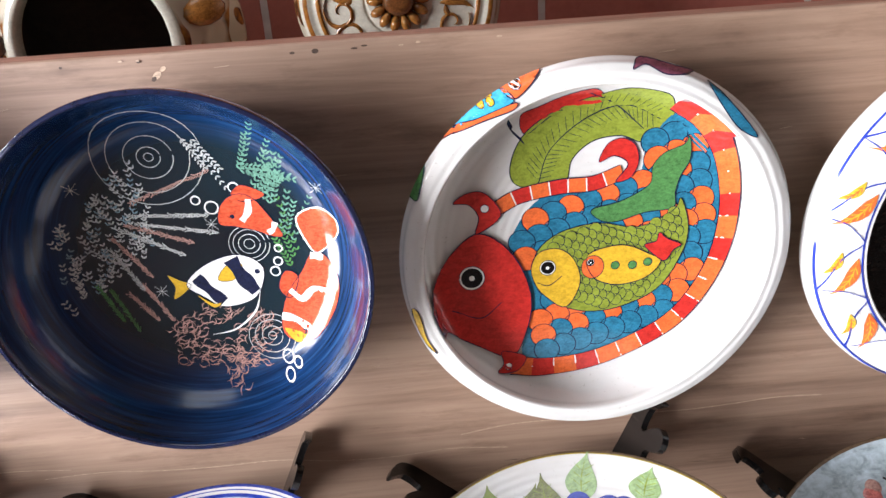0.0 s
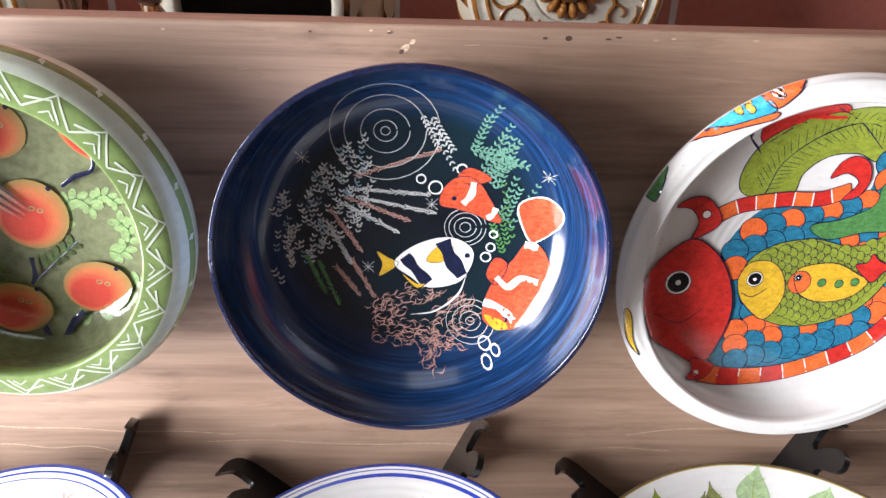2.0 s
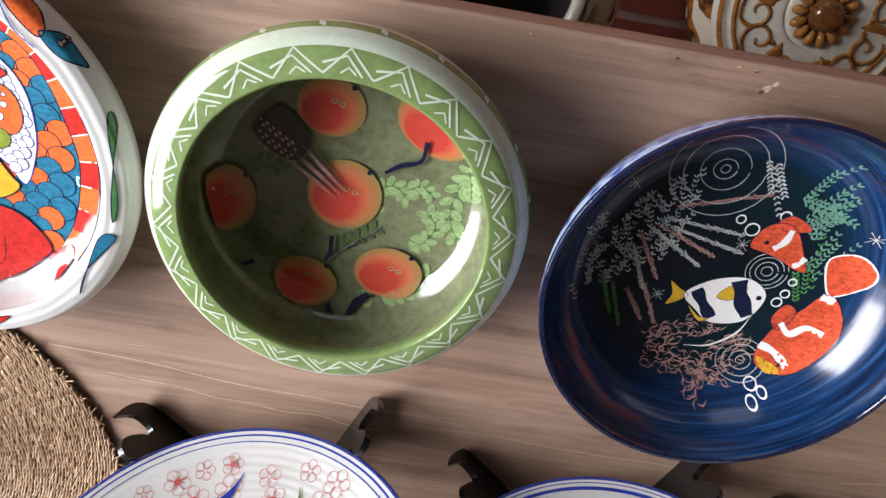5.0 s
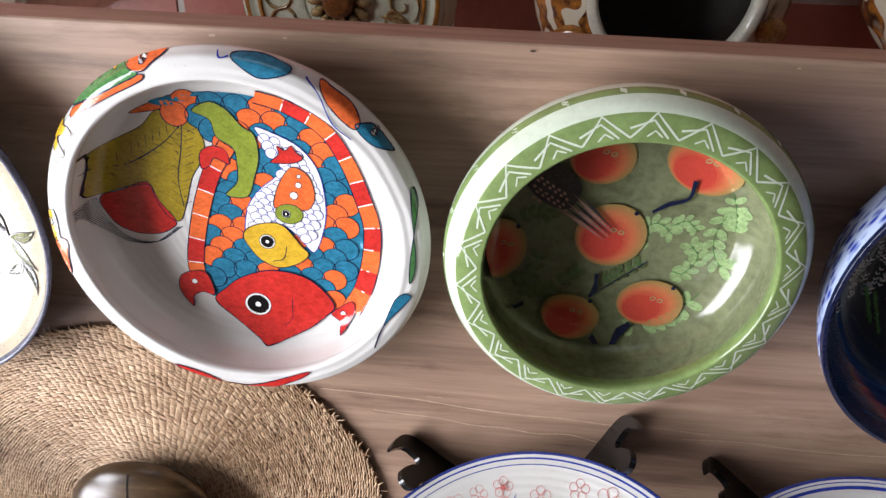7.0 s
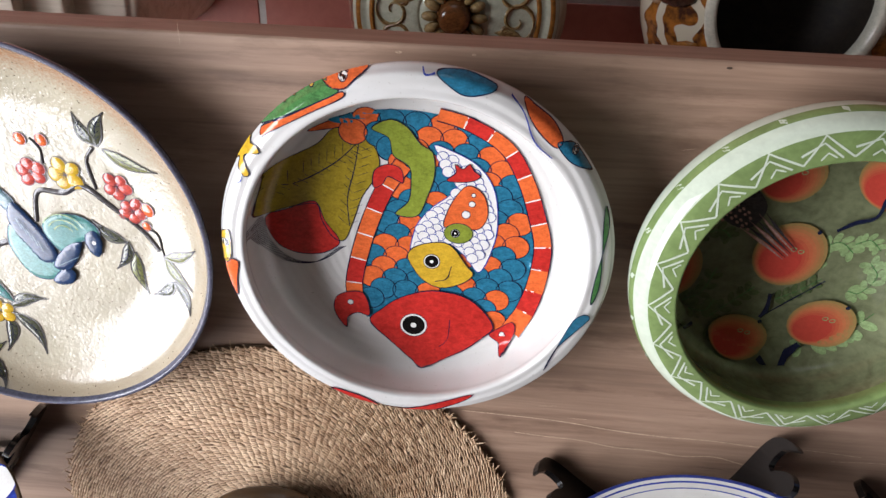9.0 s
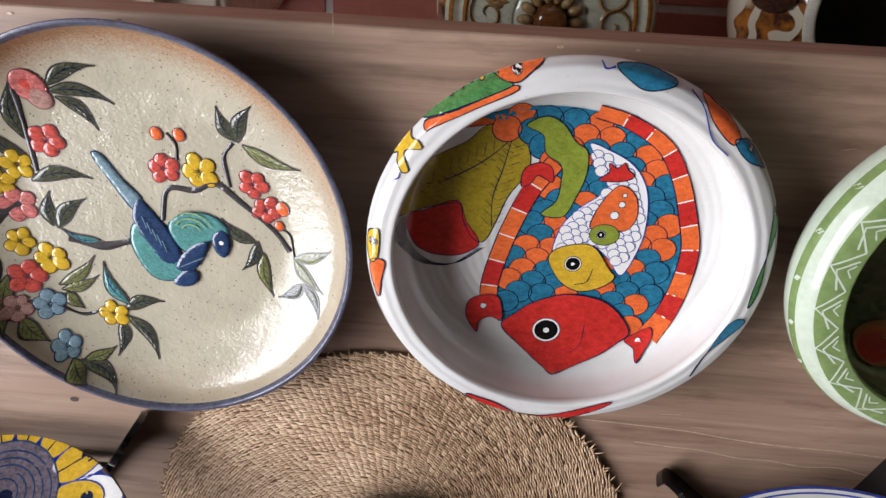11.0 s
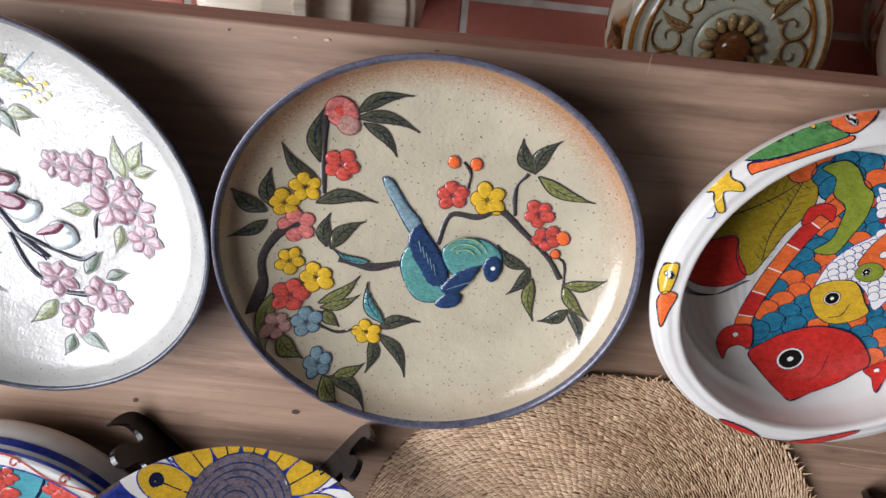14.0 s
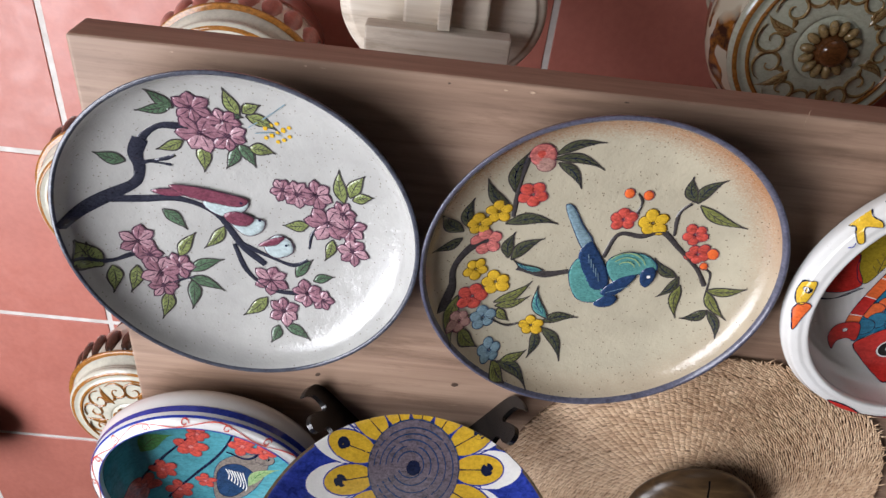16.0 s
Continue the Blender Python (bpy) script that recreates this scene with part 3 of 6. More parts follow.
    fish = "-7.8,-18.5 -3.8,9.5 9.2,29.5 27.2,45.5 34.2,60.5 26.2,69.5 11.2,91.5 27.2,87.5 50.2,75.5 65.2,55.5 71.2,28.5 70.2,-1.5 58.2,-34.5 43.2,-17.5 25.2,-4.5 9.2,-9.5"
    p.fill(fish, C_PAPER, True, C_COBALT)
    scales(p, fish, [C_PAPER], 0.0056, 0.0092, 0.0058, -0.3, C_COBALT, 0.0007, 0.86)
    p.fill("23.2,59.5 31.2,67.5 30.2,75.5 37.2,71.5 43.2,76.5 47.2,70.5 53.2,65.5 47.2,60.5 35.2,58.5", C_RED, True, C_INK)
    p.fill("42.2,55.5 57.2,47.5 62.2,27.5 56.2,13.5 46.2,11.5 36.2,14.5 25.2,11.5 22.2,17.5 29.2,38.5", C_ORANGE, True, C_INK)
    for c, r in (("48.2,46.5", 2), ("47.2,37.5", 3), ("42.2,26.5", 4)):
        p.disc(vec(c), r * 0.001, C_PAPER, line=C_INK)
    p.disc(vec("36.2,6.5"), 0.0135, C_OLIVE, 0.0105, 0, C_INK)
    eye(p, vec("33.2,6.5"), 0.0042)
    p.fill("-10.8,-20.5 -3.8,-10.5 15.2,-4.5 30.2,-7.5 45.2,-27.5 52.2,-37.5 41.2,-48.5 22.2,-54.5 5.2,-47.5 -5.8,-33.5", C_YELLOW, True, C_INK)
    eye(p, vec("12.2,-25.5"), 0.0078)
    p.line("16.2,-47.5 27.2,-43.5 31.2,-29.5", C_INK, 0.0010)
    p.make("small_fish_painting", e)
    p.fill("-47.8,-98.5 -35.8,-83.5 -16.8,-68.5 14.2,-58.5 50.2,-65.5 75.2,-93.5 66.2,-109.5 45.2,-127.5 10.2,-145.5 -4.8,-140.5 -27.8,-120.5", C_RED, True, C_INK, 0.0012)
    eye(p, vec("-3.8,-100.5"), 0.0135)
    p.line("18.2,-128.5 30.2,-115.5 32.2,-91.5", C_INK, 0.0008)
    p.make("head_painting", e, "red fish head with a round eye")
    p.fill("-47.8,-91.5 -52.8,-67.5 -67.8,-65.5 -80.8,-72.5 -82.8,-89.5 -71.8,-107.5 -69.8,-95.5 -59.8,-89.5", C_RED, True, C_INK)
    p.disc(vec("-66.8,-77.5"), 0.003, C_PAPER, line=C_INK)
    p.make("fin_painting", e)
    p.fill("72.2,-105.5 80.2,-97.5 94.2,-88.5 97.2,-100.5 85.2,-121.5 82.2,-112.5", C_RED, True, C_INK)
    p.disc(vec("85.2,-103.5"), 0.0032, C_PAPER, line=C_INK)
    p.make("fin_painting", e)
    o = Paint(Surface(prof, "out"), ALL, 0.002, base=0.0006)
    o.fill("-75.8,159.5 -98.8,146.5 -117.8,131.5 -128.8,117.5 -105.8,128.5 -78.8,141.5 -60.8,151.5 -70.8,154.5", C_FERN, True, C_INK)
    o.fill("-58.8,151.5 -58.8,146.5 -85.8,132.5 -118.8,114.5 -124.8,110.5 -124.8,117.5 -97.8,131.5 -74.8,143.5", C_ORANGE, True, C_INK)
    o.fill("-76.8,158.5 -67.8,165.5 -53.8,168.5 -38.8,169.5 -48.8,160.5 -57.8,153.5 -70.8,154.5", C_ORANGE, True, C_INK)
    eye(o, vec("-58.8,162.5"), 0.0042)
    o.disc(vec("-84.8,152.5"), 0.0022, C_YELLOW, line=C_INK)
    o.disc(vec("-92.8,149.5"), 0.0022, C_YELLOW, line=C_INK)
    o.disc(vec("-99.8,144.5"), 0.0022, C_YELLOW, line=C_INK)
    o.disc(vec("-107.8,138.5"), 0.0022, C_YELLOW, line=C_INK)
    o.make("shoulder_fish_painting", e)
    o.fill("14.2,169.5 28.2,170.5 44.2,167.5 61.2,159.5 47.2,154.5 35.2,154.5 23.2,161.5", C_SEA, True, C_INK)
    o.line("3.2,171.5 6.2,167.5 13.2,168.5", C_COBALT, 0.0012)
    o.make("shoulder_leaf_painting", e)
    o.fill("82.2,151.5 94.2,144.5 107.2,134.5 115.2,121.5 109.2,116.5 92.2,132.5", C_ORANGE, True, C_INK)
    o.fill("111.2,119.5 125.2,117.5 141.2,97.5 137.2,98.5 122.2,105.5", C_SEA, True, C_INK)
    eye(o, vec("126.2,113.5"), 0.003)
    o.line("72.2,154.5 83.2,142.5 93.2,120.5 108.2,107.5", C_COBALT, 0.001)
    o.make("shoulder_fish_painting", e)
    o.fill("-136.8,114.5 -136.8,103.5 -130.8,102.5 -127.8,96.5 -137.8,94.5 -141.8,89.5 -137.8,77.5 -142.8,75.5 -146.8,82.5 -146.8,88.5 -151.8,86.5 -152.8,93.5 -144.8,103.5", C_YELLOW, True, C_INK)
    o.line("-144.8,75.5 -145.8,70.5 -149.8,68.5", C_COBALT, 0.001)
    o.make("shoulder_star_painting", e)
    o.fill("-167.8,-8.5 -163.8,-5.5 -155.8,-8.5 -158.8,-25.5 -160.8,-44.5 -165.8,-31.5 -168.8,-19.5", C_ORANGE, True, C_INK)
    o.fill("-170.8,15.5 -166.8,21.5 -161.8,22.5 -160.8,10.5 -162.8,-5.5 -168.8,-9.5 -171.8,1.5", C_YELLOW, True, C_INK)
    eye(o, vec("-165.8,10.5"), 0.0036)
    o.make("shoulder_fish_painting", e)
    o.fill("-78.8,-145.5 -48.8,-153.5 -7.8,-174.5 40.2,-156.5 57.1,-141.1 -3.8,-165.5 -48.8,-161.5", C_RED, True, C_INK)
    o.make("shoulder_strip_painting", e)
    o.fill("162.2,46.5 156.2,62.5 162.2,-4.5 157.2,-28.5 157.2,-5.5", C_FERN, True, C_INK)
    o.make("shoulder_leaf_painting", e)
    o.fill("158.2,-44.5 144.2,-46.5 124.2,-105.5 133.2,-77.5", C_SEA, True, C_INK)
    o.make("shoulder_leaf_painting", e)
    return e


fish_bowl_yellow_tail()


def fish_bowl_green_tail():
    e, prof = ware("fish_bowl", FISH_A, [M_WHITE], lambda k, r, z, i: 0, "white ceramic bowl painted with dark red fish and green tail", "bowl")
    p = Paint(Surface(prof, "in"), ALL)
    p.fill("-64,131 -47,138 -21,147 4,150 9,137 -29,132 -59,113", C_RED, True, C_INK)
    arc = curve_pts(P("-74,126 -74,120 -63,108"), 10)
    for q in arc:
        d = q / np.hypot(*q)
        p.line([q - d * 0.005, q + d * 0.003], C_INK, 0.0007)
    p.fill("-71,68 -73,89 -59,115 -29,134 5,144 33,149 66,142 74,128 72,117 49,98 28,105 2,102 -17,86 -23,64 -48,60", C_OLIVE, True, C_INK)
    p.line("-48,66 -37,97 -4,124 31,133 63,118", C_INK, 0.001)
    p.line("-3,147 22,134 48,110", C_INK, 0.001)
    a = curve_pts(P("-50,70 -37,97 -4,124 31,133 60,121"), 6)
    for q, q2 in zip(a, a[1:]):
        d = (q2 - q) / np.hypot(*(q2 - q))
        w = np.array((-d[1], d[0]))
        for s in (1, -1):
            p.line([q, q + d * 0.008 + w * s * 0.013], C_INK, 0.0006, taper=True)
    p.make("tail_painting", e, "olive green tail with ink veins")
    body = "-75,12 -45,52 8,56 45,67 52,93 77,123 103,100 126,49 121,-8 92,-73 35,-110 -23,-127 -66,-117 -56,-60 -67,-16"
    p.fill(body, C_SEA)
    p.make("fish_body_painting", e)
    scales(p, body, [C_ORANGE, C_SEA, C_ORANGE, C_SEA, C_ORANGE, C_SEA, C_SEA], 0.0132, 0.0235, 0.0128, -0.55, thing=e)
    band(p, "-79,-123 -46,-130 1,-127 47,-111 87,-87 115,-50 130,-9 133,38 123,83 102,115 75,135", 0.0185, [C_ORANGE, C_RED, C_ORANGE, C_RED, C_ORANGE], 19)
    band(p, "-87,45 -66,55 -29,61 3,62 30,71", 0.0145, [C_ORANGE, C_RED], 7)
    p.make("border_painting", e, "orange and red striped border")
    p.fill("45,80 41,96 28,103 15,98 8,82 22,87 35,78 24,62 38,65", C_RED, True, C_INK)
    p.fill("2,36 31,43 56,57 58,74 68,86 86,93 91,100 93,79 85,63 81,47 80,32 52,29 26,22 10,25", C_FERN, True, C_INK)
    fish = "-52,-7 -29,15 9,22 47,15 80,29 87,41 96,12 91,-17 68,-53 23,-71 -17,-67 -45,-43"
    p.fill(fish, C_OLIVE, True, C_INK)
    scales(p, fish, [C_OLIVE], 0.0062, 0.0100, 0.0062, -1.3, C_INK, 0.0006, 0.88)
    p.fill("-56,-18 -48,-3 -29,-1 -14,-14 -8,-39 -22,-64 -43,-50 -53,-35", C_YELLOW, True, C_INK)
    eye(p, vec("-40,-20"), 0.0078)
    p.line("-50,-35 -39,-39 -26,-30", C_INK, 0.001)
    p.fill("-1,-10 32,-2 60,-14 71,-23 56,-39 28,-44 5,-34", C_YELLOW, True, C_INK)
    p.disc(vec("4,-23"), 0.011, C_ORANGE, 0.012, 0, C_INK)
    eye(p, vec("2,-18"), 0.0036)
    for c in ("26,-23", "43,-24", "58,-22"):
        p.disc(vec(c), 0.0042, C_FERN, line=C_INK)
    p.fill("54,-4 65,-1 68,8 76,1 90,-6 83,-11 75,-22 65,-16", C_RED, True, C_INK)
    p.make("small_fish_painting", e)
    p.fill("-154,-32 -138,-3 -110,21 -86,11 -66,-16 -56,-54 -63,-91 -78,-115 -110,-99 -140,-76 -153,-50", C_RED, True, C_INK, 0.0012)
    eye(p, vec("-114,-24"), 0.0125)
    p.line("-136,-56 -107,-68 -86,-53", C_INK, 0.001)
    p.make("head_painting", e, "dark red fish head with a round eye")
    p.fill("-129,54 -113,63 -97,60 -84,38 -108,21 -105,38 -114,51", C_RED, True, C_INK)
    p.disc(vec("-99,46"), 0.004, C_PAPER, line=C_INK)
    p.make("fin_painting", e)
    p.fill("-87,-108 -63,-116 -73,-130 -94,-128 -87,-121", C_RED, True, C_INK)
    p.disc(vec("-82,-124"), 0.0036, C_PAPER, line=C_INK)
    p.make("fin_painting", e)
    o = Paint(Surface(prof, "out"), ALL, 0.002, base=0.0006)
    o.fill("-136,124 -125,135 -104,151 -86,161 -75,151 -102,140 -126,130", C_SKY, True, C_INK)
    o.fill("-85,162 -72,168 -51,175 -63,161 -75,153", C_ORANGE, True, C_INK)
    eye(o, vec("-73,165"), 0.005)
    for c in ("-95,155", "-94,151", "-102,149"):
        o.disc(vec(c), 0.0032, C_YELLOW, line=C_INK)
    o.fill("-139,119 -126,131 -102,140 -74,150 -76,144 -102,136 -127,126", C_ORANGE, True, C_INK)
    o.make("shoulder_fish_painting", e)
    o.fill("-167,74 -163,85 -153,102 -152,97 -157,81 -161,71", C_FERN, True, C_INK)
    o.make("shoulder_leaf_painting", e)
    o.fill("24,170 32,178 65,168 77,163 53,164 35,173", C_PLUM, True, C_INK)
    o.make("shoulder_fin_painting", e)
    o.fill("89,155 109,137 135,106 118,114 102,134", C_SEA, True, C_INK)
    o.make("shoulder_fish_painting", e)
    o.fill("-173,-35 -167,-38 -161,-66 -153,-82 -165,-67", C_YELLOW, True, C_INK)
    o.make("shoulder_leaf_painting", e)
    return e


fish_bowl_green_tail()


def peach_tint(k):
    """Airbrushed peach colours from the skin's edge to its blush."""
    edge, glow, blush = (0.34, 0.22, 0.08), (0.60, 0.17, 0.075), (0.56, 0.065, 0.045)
    a, b, t = (edge, glow, k * 2) if k < 0.5 else (glow, blush, k * 2 - 1)
    return glaze("peach_tint", tuple(x + (y - x) * t for x, y in zip(a, b)), 0.08, 0.05, 40)


def peach_bowl():
    pale = glaze("pale_celadon", (0.52, 0.58, 0.46), 0.08, 0.06, 20)
    murk = glaze("olive_inside_glaze", (0.165, 0.180, 0.098), 0.13, 0.22, 16)

    def pick(k, r, z, inner):
        if inner and z < 0.078:
            return 3
        if inner or (r < 0.1435 and z > 0.07):
            return 0
        if z > 0.0765:
            return 1
        return 2 if z > 0.066 else 1

    e, prof = ware("peach_bowl", PEACH, [M_GREEN, pale, M_GREEN, murk], pick, "green celadon bowl with painted peaches and a carved zigzag shoulder", "bowl", 160)
    tints = [peach_tint(k / 7) for k in range(8)]
    mats = ALL + tints + [pale]
    p = Paint(Surface(prof, "in", 0.1225), mats, 0.005, 0.00006)
    for curl, size, tone in (("24,-18 26,3 39,11 53,1", 0.011, C_MINT),
                             ("52,10 64,15 76,5", 0.009, C_MINT),
                             ("60,-39 71,-40 81,-22 71,-8", 0.011, C_MINT),
                             ("114,37 98,26 91,-2 100,-26 118,-29", 0.013, C_MINT),
                             ("112,10 119,27 110,53", 0.01, C_MINT),
                             ("49,-113 72,-98 101,-68", 0.013, C_MINT),
                             ("48,-113 70,-101 87,-86", 0.012, C_MINT),
                             ("35,-109 35,-117", 0.01, C_MINT),
                             ("-90,-59 -73,-50 -64,-23", 0.011, C_MOSS),
                             ("-60,-76 -40,-56 -25,-41", 0.011, C_MOSS),
                             ("-82,-68 -66,-70 -59,-57", 0.01, C_MOSS),
                             ("-87,10 -69,17 -58,9", 0.01, C_MOSS),
                             ("-3,-53 14,-43 33,-28", 0.01, C_MOSS),
                             ("-69,-100 -59,-106 -47,-112", 0.01, C_MOSS)):
        way = [c * min(1.0, 0.108 / max(np.hypot(*c), 1e-6)) for c in curve_pts(P(curl), 5)]
        p.line(way, C_FERN, 0.0008, False)
        for k in range(0, len(way) - 1, 2):
            d = way[k + 1] - way[k]
            for o in (1, -1):
                ang = math.atan2(d[1], d[0]) + o * 0.85
                e2 = np.array((math.cos(ang), math.sin(ang))) * size
                p.disc(way[k] + e2 * 0.55, size * 0.52, tone, size * 0.30, ang)
                p.layer -= 1
        p.layer += 1
        tagged(p.make("sprig_painting", e), kind="stuff")
    for c, a, b, rot in (("-21,73", 29, 26, 0), ("67,71", 36, 25, -0.5), ("-3,-4", 33, 33, 0.1), ("-30,-95", 30, 23, -0.3), ("45,-75", 32, 26, 0), ("-104,-22", 25, 31, 0)):
        for k, m in enumerate(tints):
            f = 1 - 0.062 * k
            p.disc(vec(c) + np.array((-0.0010, -0.0008)) * k, a * 0.001 * f, m, b * 0.001 * f, rot)
        p.disc(vec(c) + np.array((a * 0.0006, b * 0.00075)), 0.0022, C_INK)
        for d in ((0.002, 0.006), (0.009, 0.004)):
            p.ring(vec(c) + d, 0.0025, C_MINT, 0.0008, 0.0018)
        p.make("peach_painting", e, "blushing red peach")
    for t, w in (("30,-100 19,-112 12,-127 10.8,-128", 7),
                 ("-8,-116 0,-125 -0.9,-128.5", 5),
                 ("-10,-45 -10,-63 -14,-72", 4.5),
                 ("30,24 43,33 59,40 62,58", 4),
                 ("-101,-79 -90,-84 -79,-82", 4),
                 ("-14,-72 8,-52 35,-28", 1.2)):
        p.line(t, C_INK, w * 0.001, lift=0.0007)
        p.make("twig_painting", e)
    p.fill("-85,44 -78,55 -60,68 -36,45 -44,23 -64,25", C_BARK)
    for k in range(26):
        q = vec("-78,55") + np.array((0.0055 * (k % 6) + 0.0025 * (k // 6 % 2), -0.0055 * (k // 6) - 0.0035 * (k % 6)))
        p.disc(q, 0.0019, C_PINK, 0.0012, -0.8)
    for k in range(6):
        a, b = P("-47,32 -5,-2")
        w = np.array((0.0025, 0.0025)) * (k - 2.5)
        p.line([a + w * 1.4, (a + b) / 2 + w, b + w * 0.8], C_BARK if k % 2 else C_PINK, 0.0026, taper=True)
    p.make("bird_painting", e)
    o = Paint(Surface(prof, "out"), mats, 0.003)
    n = 22
    for k in range(n):
        a0 = 2 * math.pi * k / n
        at = lambda a, r: np.array((r * math.cos(a), r * math.sin(a)))
        w = 2 * math.pi / n
        for d in (0.0, 0.22):
            o.line([at(a0 + d * w, 0.1250), at(a0 + (0.5 + d * 0.2) * w, 0.1425 - 0.005 * (d > 0)), at(a0 + (1.0) * w, 0.1250 + 0.007 * (d > 0))], pale, 0.0014, False)
        for s in (-1, 1):
            o.line([at(a0 + (0.5 + s * 0.16) * w, 0.1255), at(a0 + 0.5 * w, 0.1300)], pale, 0.0012)
        o.line([at(a0, 0.1536), at(a0 + 0.03, 0.1548)], pale, 0.0016)
        tagged(o.make("carved_zigzag", e), kind="stuff")
    return e


peach_bowl()


def sea_glaze():
    n = Nodes("sea_blue_glaze")
    v = n.coords()
    ln = n.t.nodes.new("ShaderNodeVectorMath")
    ln.operation = "LENGTH"
    n.link(v, ln.inputs[0])
    ring = n.coords((1, 1, 1))
    col = n.ramp(ln.outputs["Value"], [(0.03, (0.005, 0.006, 0.009)), (0.106, (0.004, 0.012, 0.022)), (0.136, (0.006, 0.032, 0.11)), (0.178, (0.005, 0.018, 0.07))])
    g = n.ramp(n.noise(v, 11, 3), [(0.35, (0.004, 0.006, 0.012)), (0.7, (0.005, 0.030, 0.036))])
    col = n.mix(0.35, col, g)
    wv = n.t.nodes.new("ShaderNodeTexWave")
    wv.wave_type, wv.rings_direction = "RINGS", "Z"
    wv.inputs["Scale"].default_value, wv.inputs["Distortion"].default_value = 55, 1.5
    n.link(v, wv.inputs["Vector"])
    # brushed bands that follow the wheel
    xyz = n.t.nodes.new("ShaderNodeSeparateXYZ")
    n.link(v, xyz.inputs[0])
    turn = n.add("ShaderNodeMath")
    turn.operation = "ARCTAN2"
    n.link(xyz.outputs["Y"], turn.inputs[0])
    n.link(xyz.outputs["X"], turn.inputs[1])
    polar = n.t.nodes.new("ShaderNodeCombineXYZ")
    wide = n.add("ShaderNodeMath")
    wide.operation = "MULTIPLY"
    wide.inputs[1].default_value = 260.0
    n.link(ln.outputs["Value"], wide.inputs[0])
    n.link(wide.outputs[0], polar.inputs[0])
    n.link(turn.outputs[0], polar.inputs[1])
    brush = n.noise(polar.outputs[0], 1.3, 4, 0.6)
    far = n.ramp(ln.outputs["Value"], [(0.112, (0, 0, 0)), (0.140, (1, 1, 1))])
    streak = n.ramp(brush, [(0.36, (0.003, 0.007, 0.022)), (0.54, (0.006, 0.028, 0.095)), (0.74, (0.03, 0.095, 0.22))])
    col = n.mix(n.mix(1.0, far, (0.75, 0.75, 0.75), "MULTIPLY"), col, streak)
    return n.done(col, 0.17, n.bump(brush, 0.06, 0.001, n.bump(wv.outputs["Fac"], 0.05, 0.001)), 0.12)


